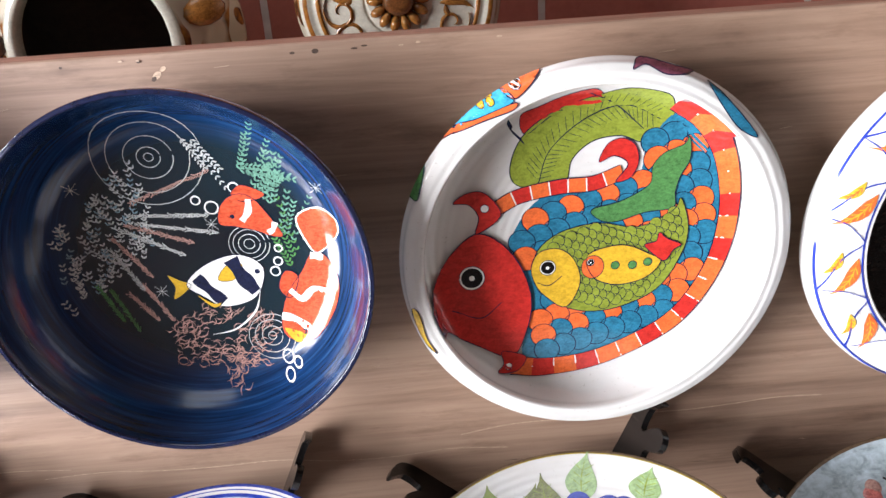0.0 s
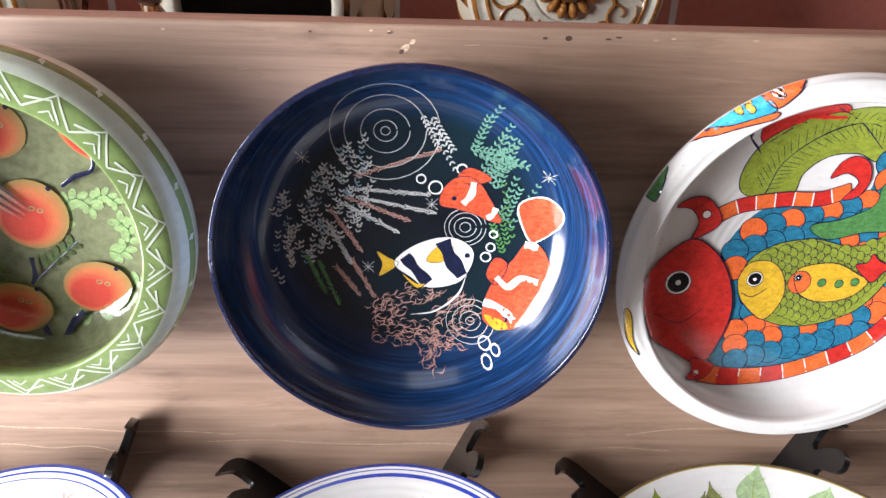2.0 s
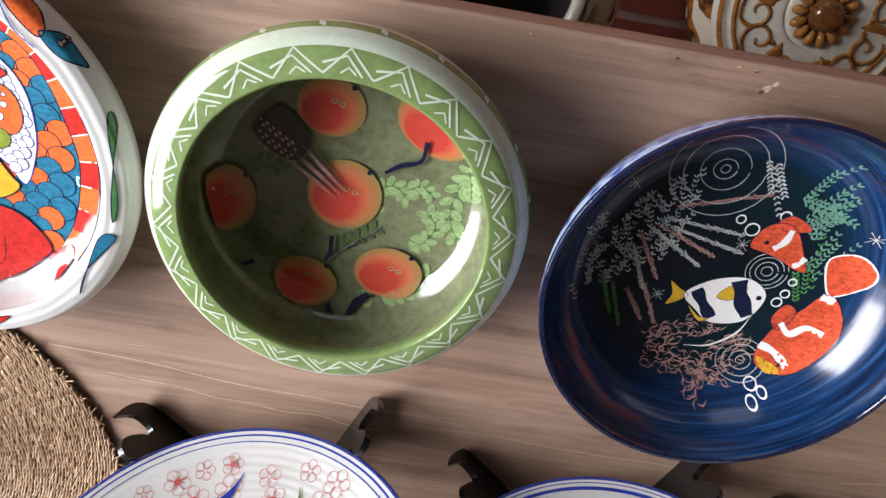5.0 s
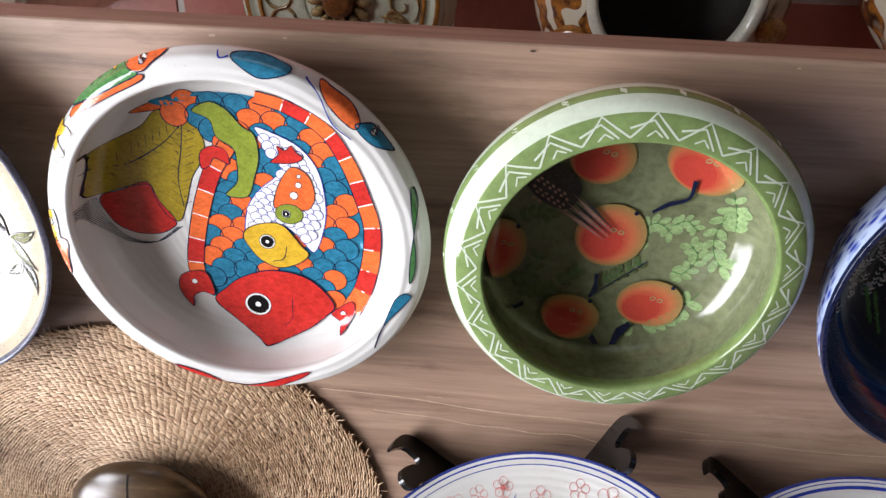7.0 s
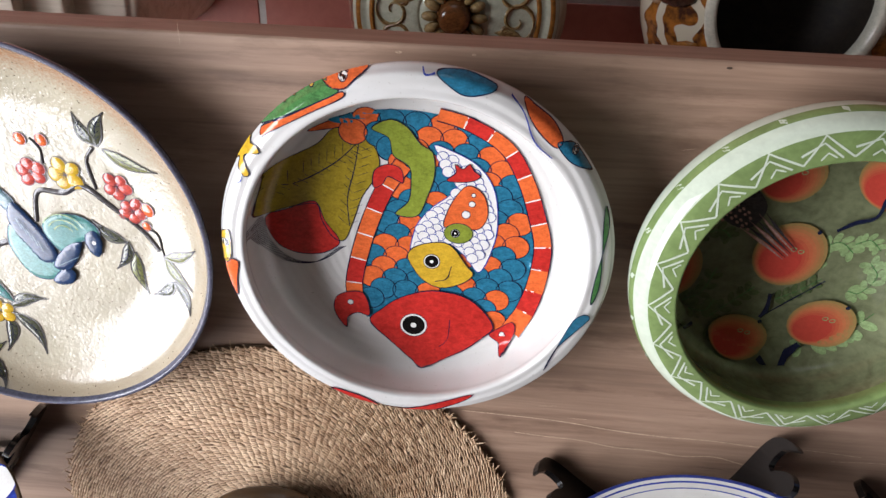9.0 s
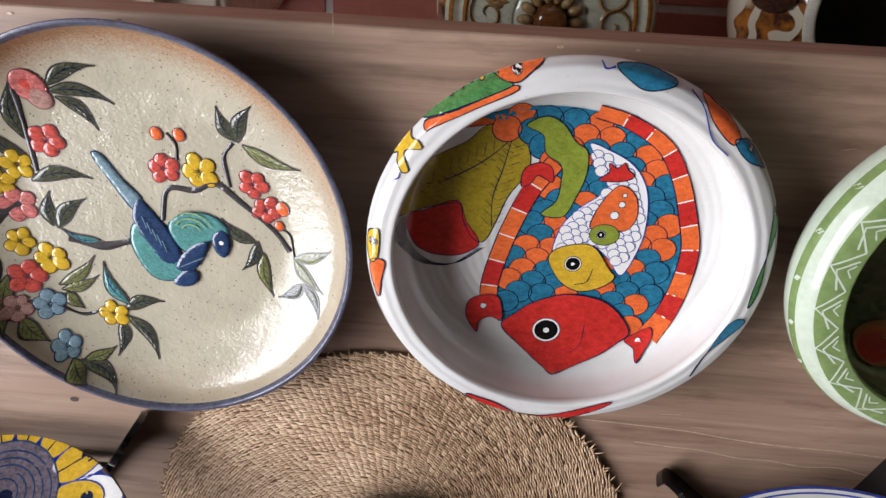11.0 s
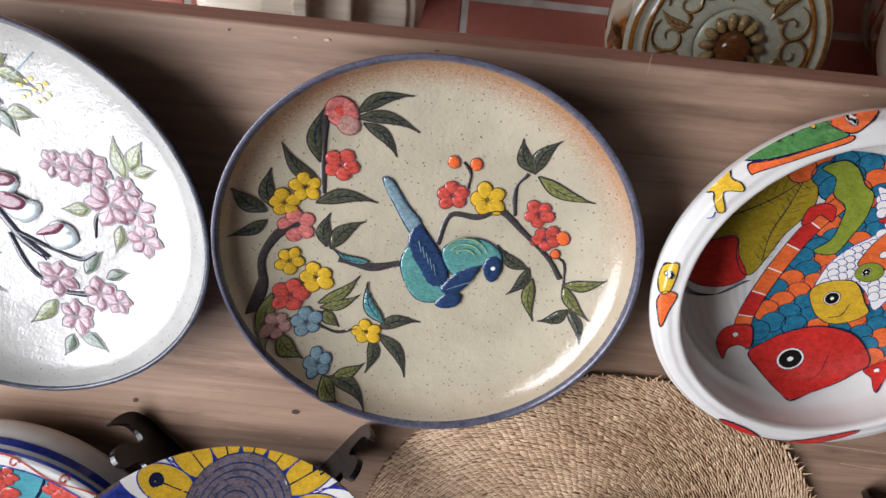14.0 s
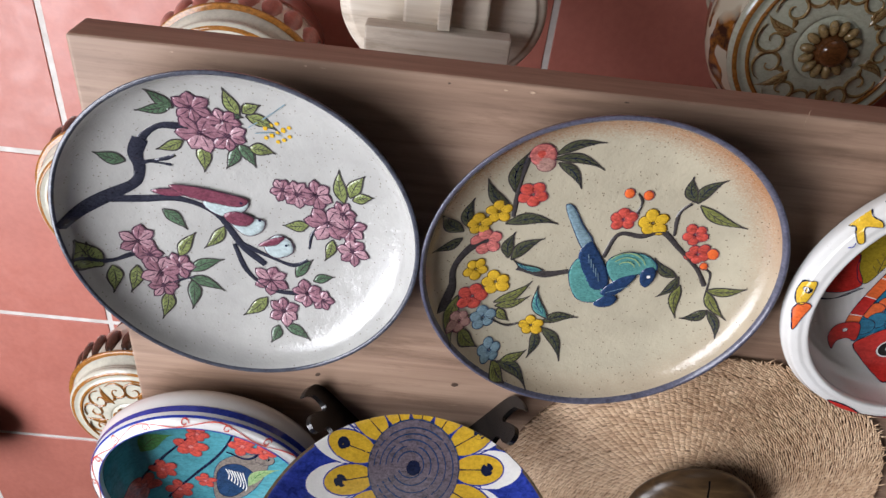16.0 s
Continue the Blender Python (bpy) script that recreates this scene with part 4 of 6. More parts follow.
def blue_bowl():
    sea = sea_glaze()
    n = Nodes("blue_brushed_outside")
    vo = n.add("ShaderNodeTexVoronoi", Scale=70.0)
    n.link(n.coords((1, 1, 2)), vo.inputs["Vector"])
    outer = n.done(n.ramp(vo.outputs["Distance"], [(0.25, (0.02, 0.045, 0.30)), (0.6, (0.40, 0.48, 0.66))]), 0.12)
    edge = glaze("dark_rim", (0.008, 0.011, 0.034), 0.1, 0.3, 40)
    e, prof = ware("coral_fish_bowl", BLUE, [sea, edge, outer], lambda k, r, z, i: 1 if z > 0.0875 else (0 if i else 2), "deep blue glazed open bowl painted with clownfish and corals", "bowl")
    rng = random.Random(7)
    p = Paint(Surface(prof, "in"), ALL, 0.005, 0.00003)

    def tuft(a, b, count, spread, size, mat, bend):
        a, b = vec(a), vec(b)
        d = (b - a) / np.hypot(*(b - a))
        w = np.array((-d[1], d[0]))
        for _ in range(count):
            q = a + (b - a) * rng.random() + w * rng.uniform(-spread, spread)
            ang = math.atan2(d[1], d[0]) + rng.uniform(-0.9, 0.9)
            s = size * rng.uniform(0.6, 1.3)
            t, m = np.array((math.cos(ang), math.sin(ang))), np.array((-math.sin(ang), math.cos(ang)))
            p.line([q, q + t * s * 0.5 + m * s * bend * rng.choice((-1, 1)), q + t * s], mat, 0.0011, taper=True, n=3)

    for a, b, n, w in (("13.4,111.5", "44.4,63.5", 9, C_MIST), ("52.4,74.5", "70.4,117.5", 8, C_WEED), ("62.4,59.5", "103.4,90.5", 9, C_WEED), ("72.4,43.5", "86.4,100.5", 9, C_WEED),
                       ("83.4,6.5", "103.4,53.5", 8, C_WEED), ("47.4,78.5", "94.4,69.5", 8, C_WEED), ("89.4,-15.5", "75.4,38.5", 8, C_FERN)):
        u, v = vec(a), vec(b)
        for k in range(3):
            off = np.array((rng.uniform(-0.008, 0.008), rng.uniform(-0.008, 0.008)))
            sprig(p, u + off, u + (v - u) * rng.uniform(0.6, 1.05) + off * 1.6, n, rng.uniform(0.0034, 0.0048), w, None, 0.7, 0.42)
    for k in range(150):
        a = vec("-97.6,-7.5") + np.array((rng.uniform(-0.025, 0.060), 0))
        a[1] += rng.uniform(-0.03, 0.055) + (a[0] - vec("-97.6,-7.5")[0]) * 0.7
        sprig(p, a, a + np.array((rng.uniform(-0.004, 0.006), 0.009)), 2, 0.0034, rng.choice((C_MIST, C_MIST, C_DUSK)), None, 0.7, 0.4)
    for a, b, m in (("-51.6,52.5", "24.4,78.5", C_PINK), ("-55.6,40.5", "15.4,35.5", C_MIST), ("-50.6,32.5", "21.4,17.5", C_MIST), ("-60.6,32.5", "-2.6,9.5", C_PINK),
                    ("-65.6,28.5", "-12.6,-2.5", C_MIST), ("-74.6,21.5", "-46.6,-21.5", C_PINK), ("-78.6,10.5", "-56.6,-33.5", C_MIST), ("-57.6,-27.5", "-35.6,-67.5", C_PINK),
                    ("-71.6,-34.5", "-49.6,-65.5", C_PINK), ("-86.6,-29.5", "-68.6,-74.5", C_FERN), ("-97.6,-23.5", "-80.6,-62.5", C_FERN)):
        u, w = vec(a), vec(b)
        d = (w - u) / np.hypot(*(w - u))
        for k in range(30):
            q = u + (w - u) * k / 30
            s = 0.0013 + 0.0016 * rng.random()
            nn = np.array((-d[1], d[0]))
            p.line([q - nn * s * rng.uniform(0.4, 1.2) - d * 0.001, q + d * 0.002, q + nn * s * rng.uniform(0.4, 1.2) - d * 0.001], m, 0.0010, n=3)
    for a, b, n in (("-42.6,-87.5", "24.4,-57.5", 80), ("-40.6,-101.5", "46.4,-107.5", 110), ("23.4,-92.5", "53.4,-73.5", 45), ("11.4,-136.5", "29.4,-104.5", 30)):
        tuft(a, b, n, 0.012, 0.010, C_PINK, 0.28)
    for c, rs in (("-24.6,94.5", (4, 10, 21, 35, 47)), ("47.4,4.5", (5, 10, 15, 19)), ("55.4,-90.5", (4, 10, 17, 23))):
        for r in rs:
            p.ring(vec(c), r * 0.001, C_MIST, 0.0007, r * 0.00096, 0.2)
    for c, r in (("19.4,42.5", 6), ("42.4,60.5", 4.5), ("6.4,50.5", 4), ("71.4,-14.5", 4), ("67.4,-24.5", 4.5), ("69.4,-109.5", 5.5), ("79.4,-112.5", 4), ("71.4,-122.5", 4.5), ("73.4,-1.5", 3.5)):
        p.ring(vec(c), r * 0.001, C_PAPER, 0.0013)
    for c in ("-95.6,71.5", "117.4,58.5", "-41.6,-36.5", "16.4,26.5"):
        for k in range(4):
            d = np.array((math.cos(k * 0.785), math.sin(k * 0.785))) * (0.008 if k % 2 else 0.005)
            p.line([vec(c) - d, vec(c) + d], C_MIST, 0.0005)
    p.make("coral_painting", e, "pale corals, ripples and bubbles")
    p.layer += 2
    # two clownfish
    p.fill("48.4,46.5 38.4,53.5 49.4,62.5 68.4,53.5 63.4,48.5", C_CLOWN, True, C_INK, 0.0006)
    p.fill("23.4,26.5 27.4,43.5 40.4,53.5 57.4,49.5 75.4,21.5 79.4,10.5 68.4,11.5 55.4,17.5 37.4,22.5", C_CLOWN, True, C_INK, 0.0006)
    p.line("53.4,48.5 51.4,36.5 44.4,27.5", C_PAPER, 0.006)
    p.line("74.4,24.5 71.4,17.5 66.4,14.5", C_PAPER, 0.005)
    p.disc(vec("36.4,32.5"), 0.0022, C_INK)
    p.make("clownfish_painting", e)
    p.fill("94.4,28.5 115.4,38.5 131.4,28.5 130.4,11.5 111.4,-6.5 101.4,2.5", C_CLOWN, True, C_PAPER, 0.0014)
    p.fill("103.4,-7.5 116.4,-9.5 127.4,-31.5 121.4,-60.5 100.4,-89.5 79.4,-95.5 66.4,-84.5 73.4,-52.5 92.4,-25.5", C_CLOWN, True, C_INK, 0.0006)
    p.fill("68.4,-41.5 76.4,-24.5 88.4,-31.5 78.4,-52.5", C_CLOWN, True, C_INK)
    p.line("102.4,-9.5 109.4,-10.5 114.4,-11.5", C_PAPER, 0.0065)
    p.line("78.4,-44.5 89.4,-53.5 101.4,-43.5 116.4,-45.5", C_PAPER, 0.006)
    p.line("67.4,-70.5 81.4,-74.5 96.4,-85.5", C_PAPER, 0.007)
    p.fill("68.4,-83.5 79.4,-85.5 94.4,-90.5 79.4,-96.5", C_YELLOW)
    p.disc(vec("88.4,-85.5"), 0.0030, C_INK)
    p.make("clownfish_painting", e)
    # striped reef fish
    p.fill("-33.6,-20.5 -23.6,-26.5 -13.6,-32.5 -21.6,-40.5 -31.6,-45.5 -28.6,-33.5", C_YELLOW, True, C_INK, 0.0005)
    p.fill("-17.6,-31.5 4.4,-12.5 35.4,-5.5 56.4,-20.5 45.4,-49.5 15.4,-57.5 -2.6,-46.5", C_PAPER, True, C_INK, 0.0006)
    p.line("-7.6,-25.5 2.4,-38.5 14.4,-52.5", C_INK, 0.0105)
    p.line("27.4,-9.5 35.4,-27.5 46.4,-44.5", C_INK, 0.0135)
    p.fill("12.4,-29.5 22.4,-15.5 37.4,-15.5 27.4,-30.5", C_YELLOW, True, C_INK, 0.0005)
    p.fill("-9.6,-43.5 3.4,-53.5 11.4,-53.5 3.4,-57.5", C_YELLOW)
    p.line("-1.6,-85.5 21.4,-81.5 42.4,-64.5 50.4,-43.5", C_PAPER, 0.0022, taper=True)
    p.disc(vec("50.4,-23.5"), 0.0026, C_INK)
    p.make("reef_fish_painting", e)
    return e


blue_bowl()


def speckled(name, base, spot, rust=None, r0=0.14, r1=0.185, rough=0.2):
    n = Nodes(name)
    v = n.coords()
    col = n.ramp(n.noise(v, 22, 4), [(0.3, vary(base, 0.9)), (0.7, vary(base, 1.08))])
    if rust:
        ln = n.t.nodes.new("ShaderNodeVectorMath")
        ln.operation = "LENGTH"
        n.link(v, ln.inputs[0])
        w = n.add("ShaderNodeMath")
        w.operation = "ADD"
        n.link(ln.outputs["Value"], w.inputs[0])
        ns = n.add("ShaderNodeMath")
        ns.operation = "MULTIPLY_ADD"
        n.link(n.noise(v, 500, 3), ns.inputs[0])
        ns.inputs[1].default_value, ns.inputs[2].default_value = 0.05, -0.025
        n.link(ns.outputs[0], w.inputs[1])
        xyz = n.t.nodes.new("ShaderNodeSeparateXYZ")
        n.link(v, xyz.inputs[0])
        part_of = n.ramp(xyz.outputs["Y"], [(0.0, (0.2, 0.2, 0.2)), (0.13, (0.9, 0.9, 0.9))])
        col = n.mix(n.mix(1.0, n.ramp(w.outputs[0], [(r0, (0, 0, 0)), (r1, (1, 1, 1))]), part_of, "MULTIPLY"), col, rust)
    vo = n.add("ShaderNodeTexVoronoi", Scale=190.0)
    n.link(v, vo.inputs["Vector"])
    pick = n.ramp(vo.outputs["Distance"], [(0.10, (1, 1, 1)), (0.17, (0, 0, 0))])
    few = n.ramp(n.noise(v, 140, 2), [(0.40, (0, 0, 0)), (0.50, (1, 1, 1))])
    col = n.mix(n.mix(1.0, pick, few, "MULTIPLY"), col, spot)
    nrm = n.bump(n.noise(v, 300, 3), 0.34, 0.001, n.bump(n.noise(v, 70, 3), 0.3, 0.002))
    return n.done(col, rough, nrm, 0.3)


def bird_plate():
    base = speckled("speckled_sand_glaze", (0.44, 0.395, 0.29), (0.10, 0.07, 0.04), (0.30, 0.115, 0.038), 0.158, 0.190, 0.18)
    rim = glaze("slate_rim", (0.085, 0.085, 0.12), 0.2, 0.3, 50)
    e, prof = ware("bird_plate", BIRD, [base, rim], lambda k, r, z, i: int(r > 0.1868 or not i), "sand-coloured stoneware plate with relief bluebirds and blossoms, slate rim", "plate")
    p = Paint(Surface(prof, "in"), ALL, 0.004)
    for t, w in (("-154.4,-43.5 -163.4,-74.5 -154.4,-52.5 -155.4,-23.5 -141.4,1.5 -121.4,14.5", 9), ("-84.4,-21.5 -54.4,-28.5 -26.4,-21.5", 8), ("8.6,3.5 17.6,35.5 42.6,36.5 62.6,45.5 85.6,27.5 113.6,2.5 128.6,-18.5", 6),
                 ("76.6,42.5 73.6,70.5 82.6,85.5", 4), ("-96.4,125.5 -99.4,82.5 -99.4,46.5", 5), ("-107.4,-94.5 -84.4,-105.5 -63.4,-100.5", 3), ("30.6,65.5 31.6,80.5 24.6,90.5", 3), ("111.6,4.5 128.6,0.5 132.6,-22.5", 2.5)):
        p.line(t, C_BARK, w * 0.001, lift=0.0016)
        p.make("branch", e)
    dark = (("-70.4,128.5", "-26.4,150.5", 12), ("-71.4,123.5", "-18.4,117.5", 12), ("-65.4,118.5", "-34.4,91.5", 11), ("-102.4,77.5", "-100.4,131.5", 13), ("-102.4,55.5", "-135.4,94.5", 13),
            ("-150.4,26.5", "-176.4,54.5", 15), ("-150.4,17.5", "-180.4,4.5", 12), ("-144.4,30.5", "-146.4,70.5", 13), ("-106.4,36.5", "-52.4,44.5", 14), ("-96.4,-9.5", "-95.4,25.5", 13),
            ("-92.4,-11.5", "-63.4,21.5", 15), ("-42.4,-98.5", "-3.4,-84.5", 14), ("-42.4,-105.5", "-10.4,-147.5", 13), ("-48.4,-110.5", "-50.4,-147.5", 12), ("86.6,87.5", "71.6,117.5", 13),
            ("87.6,86.5", "102.6,123.5", 13), ("95.6,-12.5", "64.6,7.5", 12), ("97.6,-11.5", "82.6,-43.5", 11), ("140.6,-49.5", "116.6,-69.5", 11), ("140.6,-49.5", "157.6,-78.5", 10), ("-89.4,-151.5", "-49.4,-176.5", 13))
    for a, b, w in dark:
        leaf(p, a, b, w * 0.001, C_LEAF, C_INK, 0.0008, 0.10)
        p.make("leaf", e)
    light = (("-103.4,-73.5", "-63.4,-42.5", 12), ("-101.4,-78.5", "-63.4,-63.5", 11), ("-97.4,-81.5", "-83.4,-99.5", 12), ("91.6,84.5", "141.6,66.5", 13), ("102.6,-22.5", "107.6,-68.5", 12), ("131.6,-24.5", "169.6,-9.5", 11),
             ("132.6,-24.5", "158.6,-54.5", 12), ("-154.4,-101.5", "-124.4,-88.5", 16), ("-140.4,-103.5", "-117.4,-131.5", 14), ("-85.4,-151.5", "-54.4,-140.5", 12), ("-95.4,-149.5", "-79.4,-170.5", 14), ("-146.4,-60.5", "-151.4,-114.5", 16))
    for a, b, w in light:
        leaf(p, a, b, w * 0.001, C_LEAF2, C_BARK, 0.0008, -0.08)
        p.make("leaf", e)
    leaf(p, "-36.4,-92.5", "-58.4,-48.5", 0.013, C_TEALP, C_NAVY, 0.0016)
    leaf(p, "-54.4,-22.5", "-89.4,-14.5", 0.010, C_TEALP, C_NAVY, 0.0011)
    p.make("leaf", e, "teal leaf")
    p.layer += 20
    for c, r, m in (("-83.4,76.5", 16, C_CORAL), ("-115.4,52.5", 15, C_YELLOW), ("-134.4,35.5", 15, C_YELLOW), ("-123.4,11.5", 17, C_ROSE), ("-130.4,-26.5", 14, C_YELLOW), ("-105.4,-43.5", 17, C_YELLOW),
                    ("-129.4,-63.5", 18, C_CORAL), ("-113.4,-93.5", 15, C_DUSK), ("-141.4,-94.5", 14, C_PINK), ("-100.4,-136.5", 15, C_DUSK), ("-54.4,-103.5", 15, C_YELLOW), ("17.6,56.5", 15, C_CORAL),
                    ("49.6,55.5", 17, C_YELLOW), ("97.6,47.5", 14, C_CORAL), ("108.6,22.5", 14, C_CORAL)):
        # dark outline tones paint in the shadow lines between petals
        flower(p, c, r * 0.00102, m, None, 5, 0.0009, r * 0.7, C_UMBER if m is C_YELLOW else C_NAVY if m is C_DUSK else C_PLUM, 0.48)
        p.make("blossom", e)
    for c, r, m in (("-83.4,128.5", 15, C_ROSE), ("-78.4,117.5", 11, C_PINK), ("-85.4,130.5", 8, C_CORAL), ("15.6,89.5", 6, C_ORANGE), ("35.6,89.5", 6, C_ORANGE), ("123.6,25.5", 7, C_ORANGE), ("119.6,7.5", 5, C_ORANGE)):
        p.disc(vec(c), r * 0.0009, m, r * 0.00105, 0.4, C_PLUM, relief=0.0009)
        p.make("bud", e)
    # the pair of birds
    p.fill("-46.4,65.5 -37.4,65.5 -22.4,42.5 -8.4,24.5 -16.4,12.5 -30.4,33.5", C_DUSK, True, C_NAVY, 0.0010, 0.0012)
    p.fill("-24.4,-27.5 -21.4,-4.5 -7.4,5.5 8.6,-5.5 20.6,-33.5 24.6,-51.5 8.6,-61.5 -10.4,-56.5", C_TEALP, True, C_NAVY, 0.0010, 0.0011)
    p.layer += 20
    p.fill("-19.4,7.5 -11.4,24.5 1.6,10.5 17.6,-15.5 21.6,-37.5 5.6,-42.5 -6.4,-25.5 -15.4,-10.5", C_NAVY, True, None, 0.0010, 0.0011)
    p.make("bird", e, "teal and navy bird with a long tail")
    p.fill("13.6,-1.5 28.6,12.5 52.6,13.5 69.6,0.5 66.6,-14.5 51.6,-14.5 35.6,-31.5 21.6,-22.5", C_TEALP, True, C_NAVY, 0.0010, 0.0011)
    p.layer += 58
    p.fill("54.6,-8.5 65.6,-1.5 71.6,-13.5 65.6,-30.5 56.6,-24.5", C_NAVY, True, None, 0.0010, 0.0012)
    p.fill("15.6,-44.5 30.6,-23.5 50.6,-15.5 39.6,-39.5 27.6,-49.5", C_NAVY, True, None, 0.0010, 0.0012)
    p.fill("11.6,-61.5 24.6,-47.5 36.6,-50.5 32.6,-62.5 19.6,-66.5", C_NAVY, True, None, 0.0010, 0.0012)
    p.layer += 66
    p.disc(vec("63.6,-14.5"), 0.0022, C_PAPER)
    for k in range(5):
        p.line([vec("21.6,-43.5") + (k * 0.004, k * 0.002), vec("29.6,-39.5") + (k * 0.004, k * 0.002)], C_DUSK, 0.0007)
        p.line([vec("-9.4,7.5") + (k * 0.004, -k * 0.006), vec("-6.4,-4.5") + (k * 0.004, -k * 0.006)], C_DUSK, 0.0007)
    for k in range(3):
        c = vec("35.6,-7.5")
        p.line([c + np.array((math.cos(a), math.sin(a))) * (0.010 + 0.006 * k) for a in np.linspace(0.4, 2.6, 9)], C_MINT, 0.0012, False)
    p.make("bird", e, "pale teal bird with a navy head")
    return e


bird_plate()


def lilac_plate():
    base = speckled("speckled_grey_glaze", (0.405, 0.40, 0.375), (0.16, 0.14, 0.11), None, rough=0.17)
    rim = glaze("dark_slate_rim", (0.06, 0.065, 0.085), 0.15, 0.4, 50)
    e, prof = ware("blossom_plate", LILAC, [base, rim], lambda k, r, z, i: int(r > 0.1852 or not i), "pale grey stoneware plate with relief lilac blossoms and small birds", "plate")
    p = Paint(Surface(prof, "in"), ALL, 0.004)
    for t, w in (("-185.5,-4.5 -166.5,9.5 -137.5,25.5 -113.5,39.5 -106.5,58.5 -107.5,76.5 -99.5,94.5", 12), ("-105.5,82.5 -94.5,99.5 -76.5,111.5 -50.5,110.5", 7), ("-146.5,18.5 -111.5,18.5 -69.5,21.5 -32.5,5.5 -6.5,-34.5 17.5,-56.5", 7),
                 ("-7.5,-30.5 23.5,-45.5 49.5,-53.5 65.5,-44.5", 4.5), ("-16.5,-31.5 -3.5,-68.5 23.5,-91.5 55.5,-93.5", 5), ("-179.5,-45.5 -154.5,-60.5 -125.5,-52.5", 5), ("-103.5,64.5 -80.5,70.5 -69.5,75.5", 4), ("-98.5,66.5 -73.5,63.5", 2.5), ("67.5,-27.5 72.5,-3.5 93.5,7.5", 3), ("-93.5,-92.5 -64.5,-83.5", 3)):
        p.line(t, C_INDIGO, w * 0.0011, lift=0.0014)
        p.make("branch", e)
    for a, b, w, c in (("-61.5,133.5", "-81.5,156.5", 13, 0), ("-61.5,137.5", "-96.5,128.5", 12, 0), ("-118.5,66.5", "-145.5,77.5", 15, 0), ("-58.5,94.5", "-85.5,81.5", 12, 1),
                       ("-41.5,91.5", "-39.5,59.5", 15, 1), ("1.5,130.5", "-11.5,161.5", 14, 1), ("4.5,134.5", "22.5,146.5", 13, 1), ("7.5,131.5", "36.5,119.5", 14, 1), ("-14.5,128.5", "4.5,129.5", 11, 0),
                       ("-4.5,93.5", "-16.5,65.5", 13, 0), ("-3.5,96.5", "13.5,71.5", 13, 0), ("6.5,92.5", "33.5,90.5", 14, 1), ("-90.5,6.5", "-66.5,-16.5", 15, 0), ("-25.5,-9.5", "-48.5,-41.5", 13, 1),
                       ("-78.5,-56.5", "-59.5,-21.5", 14, 1), ("-158.5,-65.5", "-179.5,-27.5", 20, 1), ("-166.5,-61.5", "-171.5,-33.5", 16, 1), ("-150.5,-66.5", "-148.5,-96.5", 15, 1), ("-125.5,-68.5", "-132.5,-101.5", 15, 1),
                       ("-69.5,-75.5", "-30.5,-54.5", 15, 0), ("-70.5,-84.5", "-31.5,-98.5", 14, 0), ("-67.5,-87.5", "-67.5,-125.5", 15, 0), ("-94.5,-103.5", "-100.5,-136.5", 15, 1), ("67.5,4.5", "39.5,-0.5", 14, 1),
                       ("105.5,38.5", "98.5,79.5", 14, 1), ("111.5,47.5", "125.5,79.5", 15, 1), ("114.5,44.5", "136.5,54.5", 13, 1), ("93.5,-11.5", "86.5,-40.5", 12, 1),
                       ("52.5,-69.5", "70.5,-42.5", 13, 0), ("72.5,-72.5", "95.5,-62.5", 12, 0), ("18.5,-103.5", "-8.5,-131.5", 15, 1), ("32.5,-139.5", "24.5,-162.5", 13, 0), ("39.5,-138.5", "70.5,-150.5", 13, 0)):
        leaf(p, a, b, w * 0.001, C_SAGE if c else C_JADE, C_BARK, 0.0007, 0.05)
        p.make("leaf", e)
    p.layer += 20
    for c, r in (("-40.5,105.5", 21), ("-44.5,135.5", 17), ("-15.5,121.5", 15), ("-12.5,104.5", 17), ("-121.5,-36.5", 18), ("-101.5,-77.5", 19), ("-111.5,-54.5", 14), ("-80.5,-68.5", 15), ("-99.5,-95.5", 14), ("23.5,-77.5", 18), ("38.5,-119.5", 17), ("65.5,-91.5", 17),
                 ("82.5,-96.5", 13), ("75.5,44.5", 17), ("54.5,42.5", 15), ("39.5,46.5", 13), ("87.5,10.5", 21), ("112.5,6.5", 17), ("116.5,-22.5", 16), ("104.5,24.5", 14)):
        pointed(p, c, r * 0.00112, (C_LILAC, C_LILAC, C_ORCHID), C_MAUVE, 6, 0.0008, r * 0.9)
        p.make("blossom", e)
    for k in range(14):
        q = vec("25.5,120.5") + np.array((0.006 * (k % 5), -0.008 * (k // 5) + 0.003 * (k % 3)))
        p.disc(q, 0.0022, C_YELLOW)
    for t in ("8.5,117.5 29.5,134.5 47.5,151.5", "14.5,111.5 30.5,114.5 41.5,112.5"):
        p.line(t, C_DUSK, 0.0012)
    p.make("yellow_sprig", e)
    # small birds on the branch
    for body, wing in (("-45.5,22.5 -21.5,28.5 2.5,26.5 -3.5,12.5 -23.5,4.5 -39.5,10.5", "-79.5,39.5 -55.5,40.5 -21.5,35.5 2.5,29.5 -7.5,19.5 -33.5,21.5 -62.5,27.5"), ("-20.5,10.5 7.5,6.5 19.5,2.5 14.5,-11.5 -0.5,-18.5 -15.5,-7.5", "-24.5,7.5 -10.5,13.5 7.5,6.5 0.5,-4.5 -16.5,-3.5"),
                       ("17.5,-27.5 30.5,-13.5 46.5,-18.5 49.5,-34.5 33.5,-44.5 21.5,-40.5", "10.5,-29.5 24.5,-18.5 40.5,-14.5 30.5,-26.5")):
        p.fill(body, C_BELLY, True, C_MAUVE, 0.0008, 0.0016)
        p.layer += 70
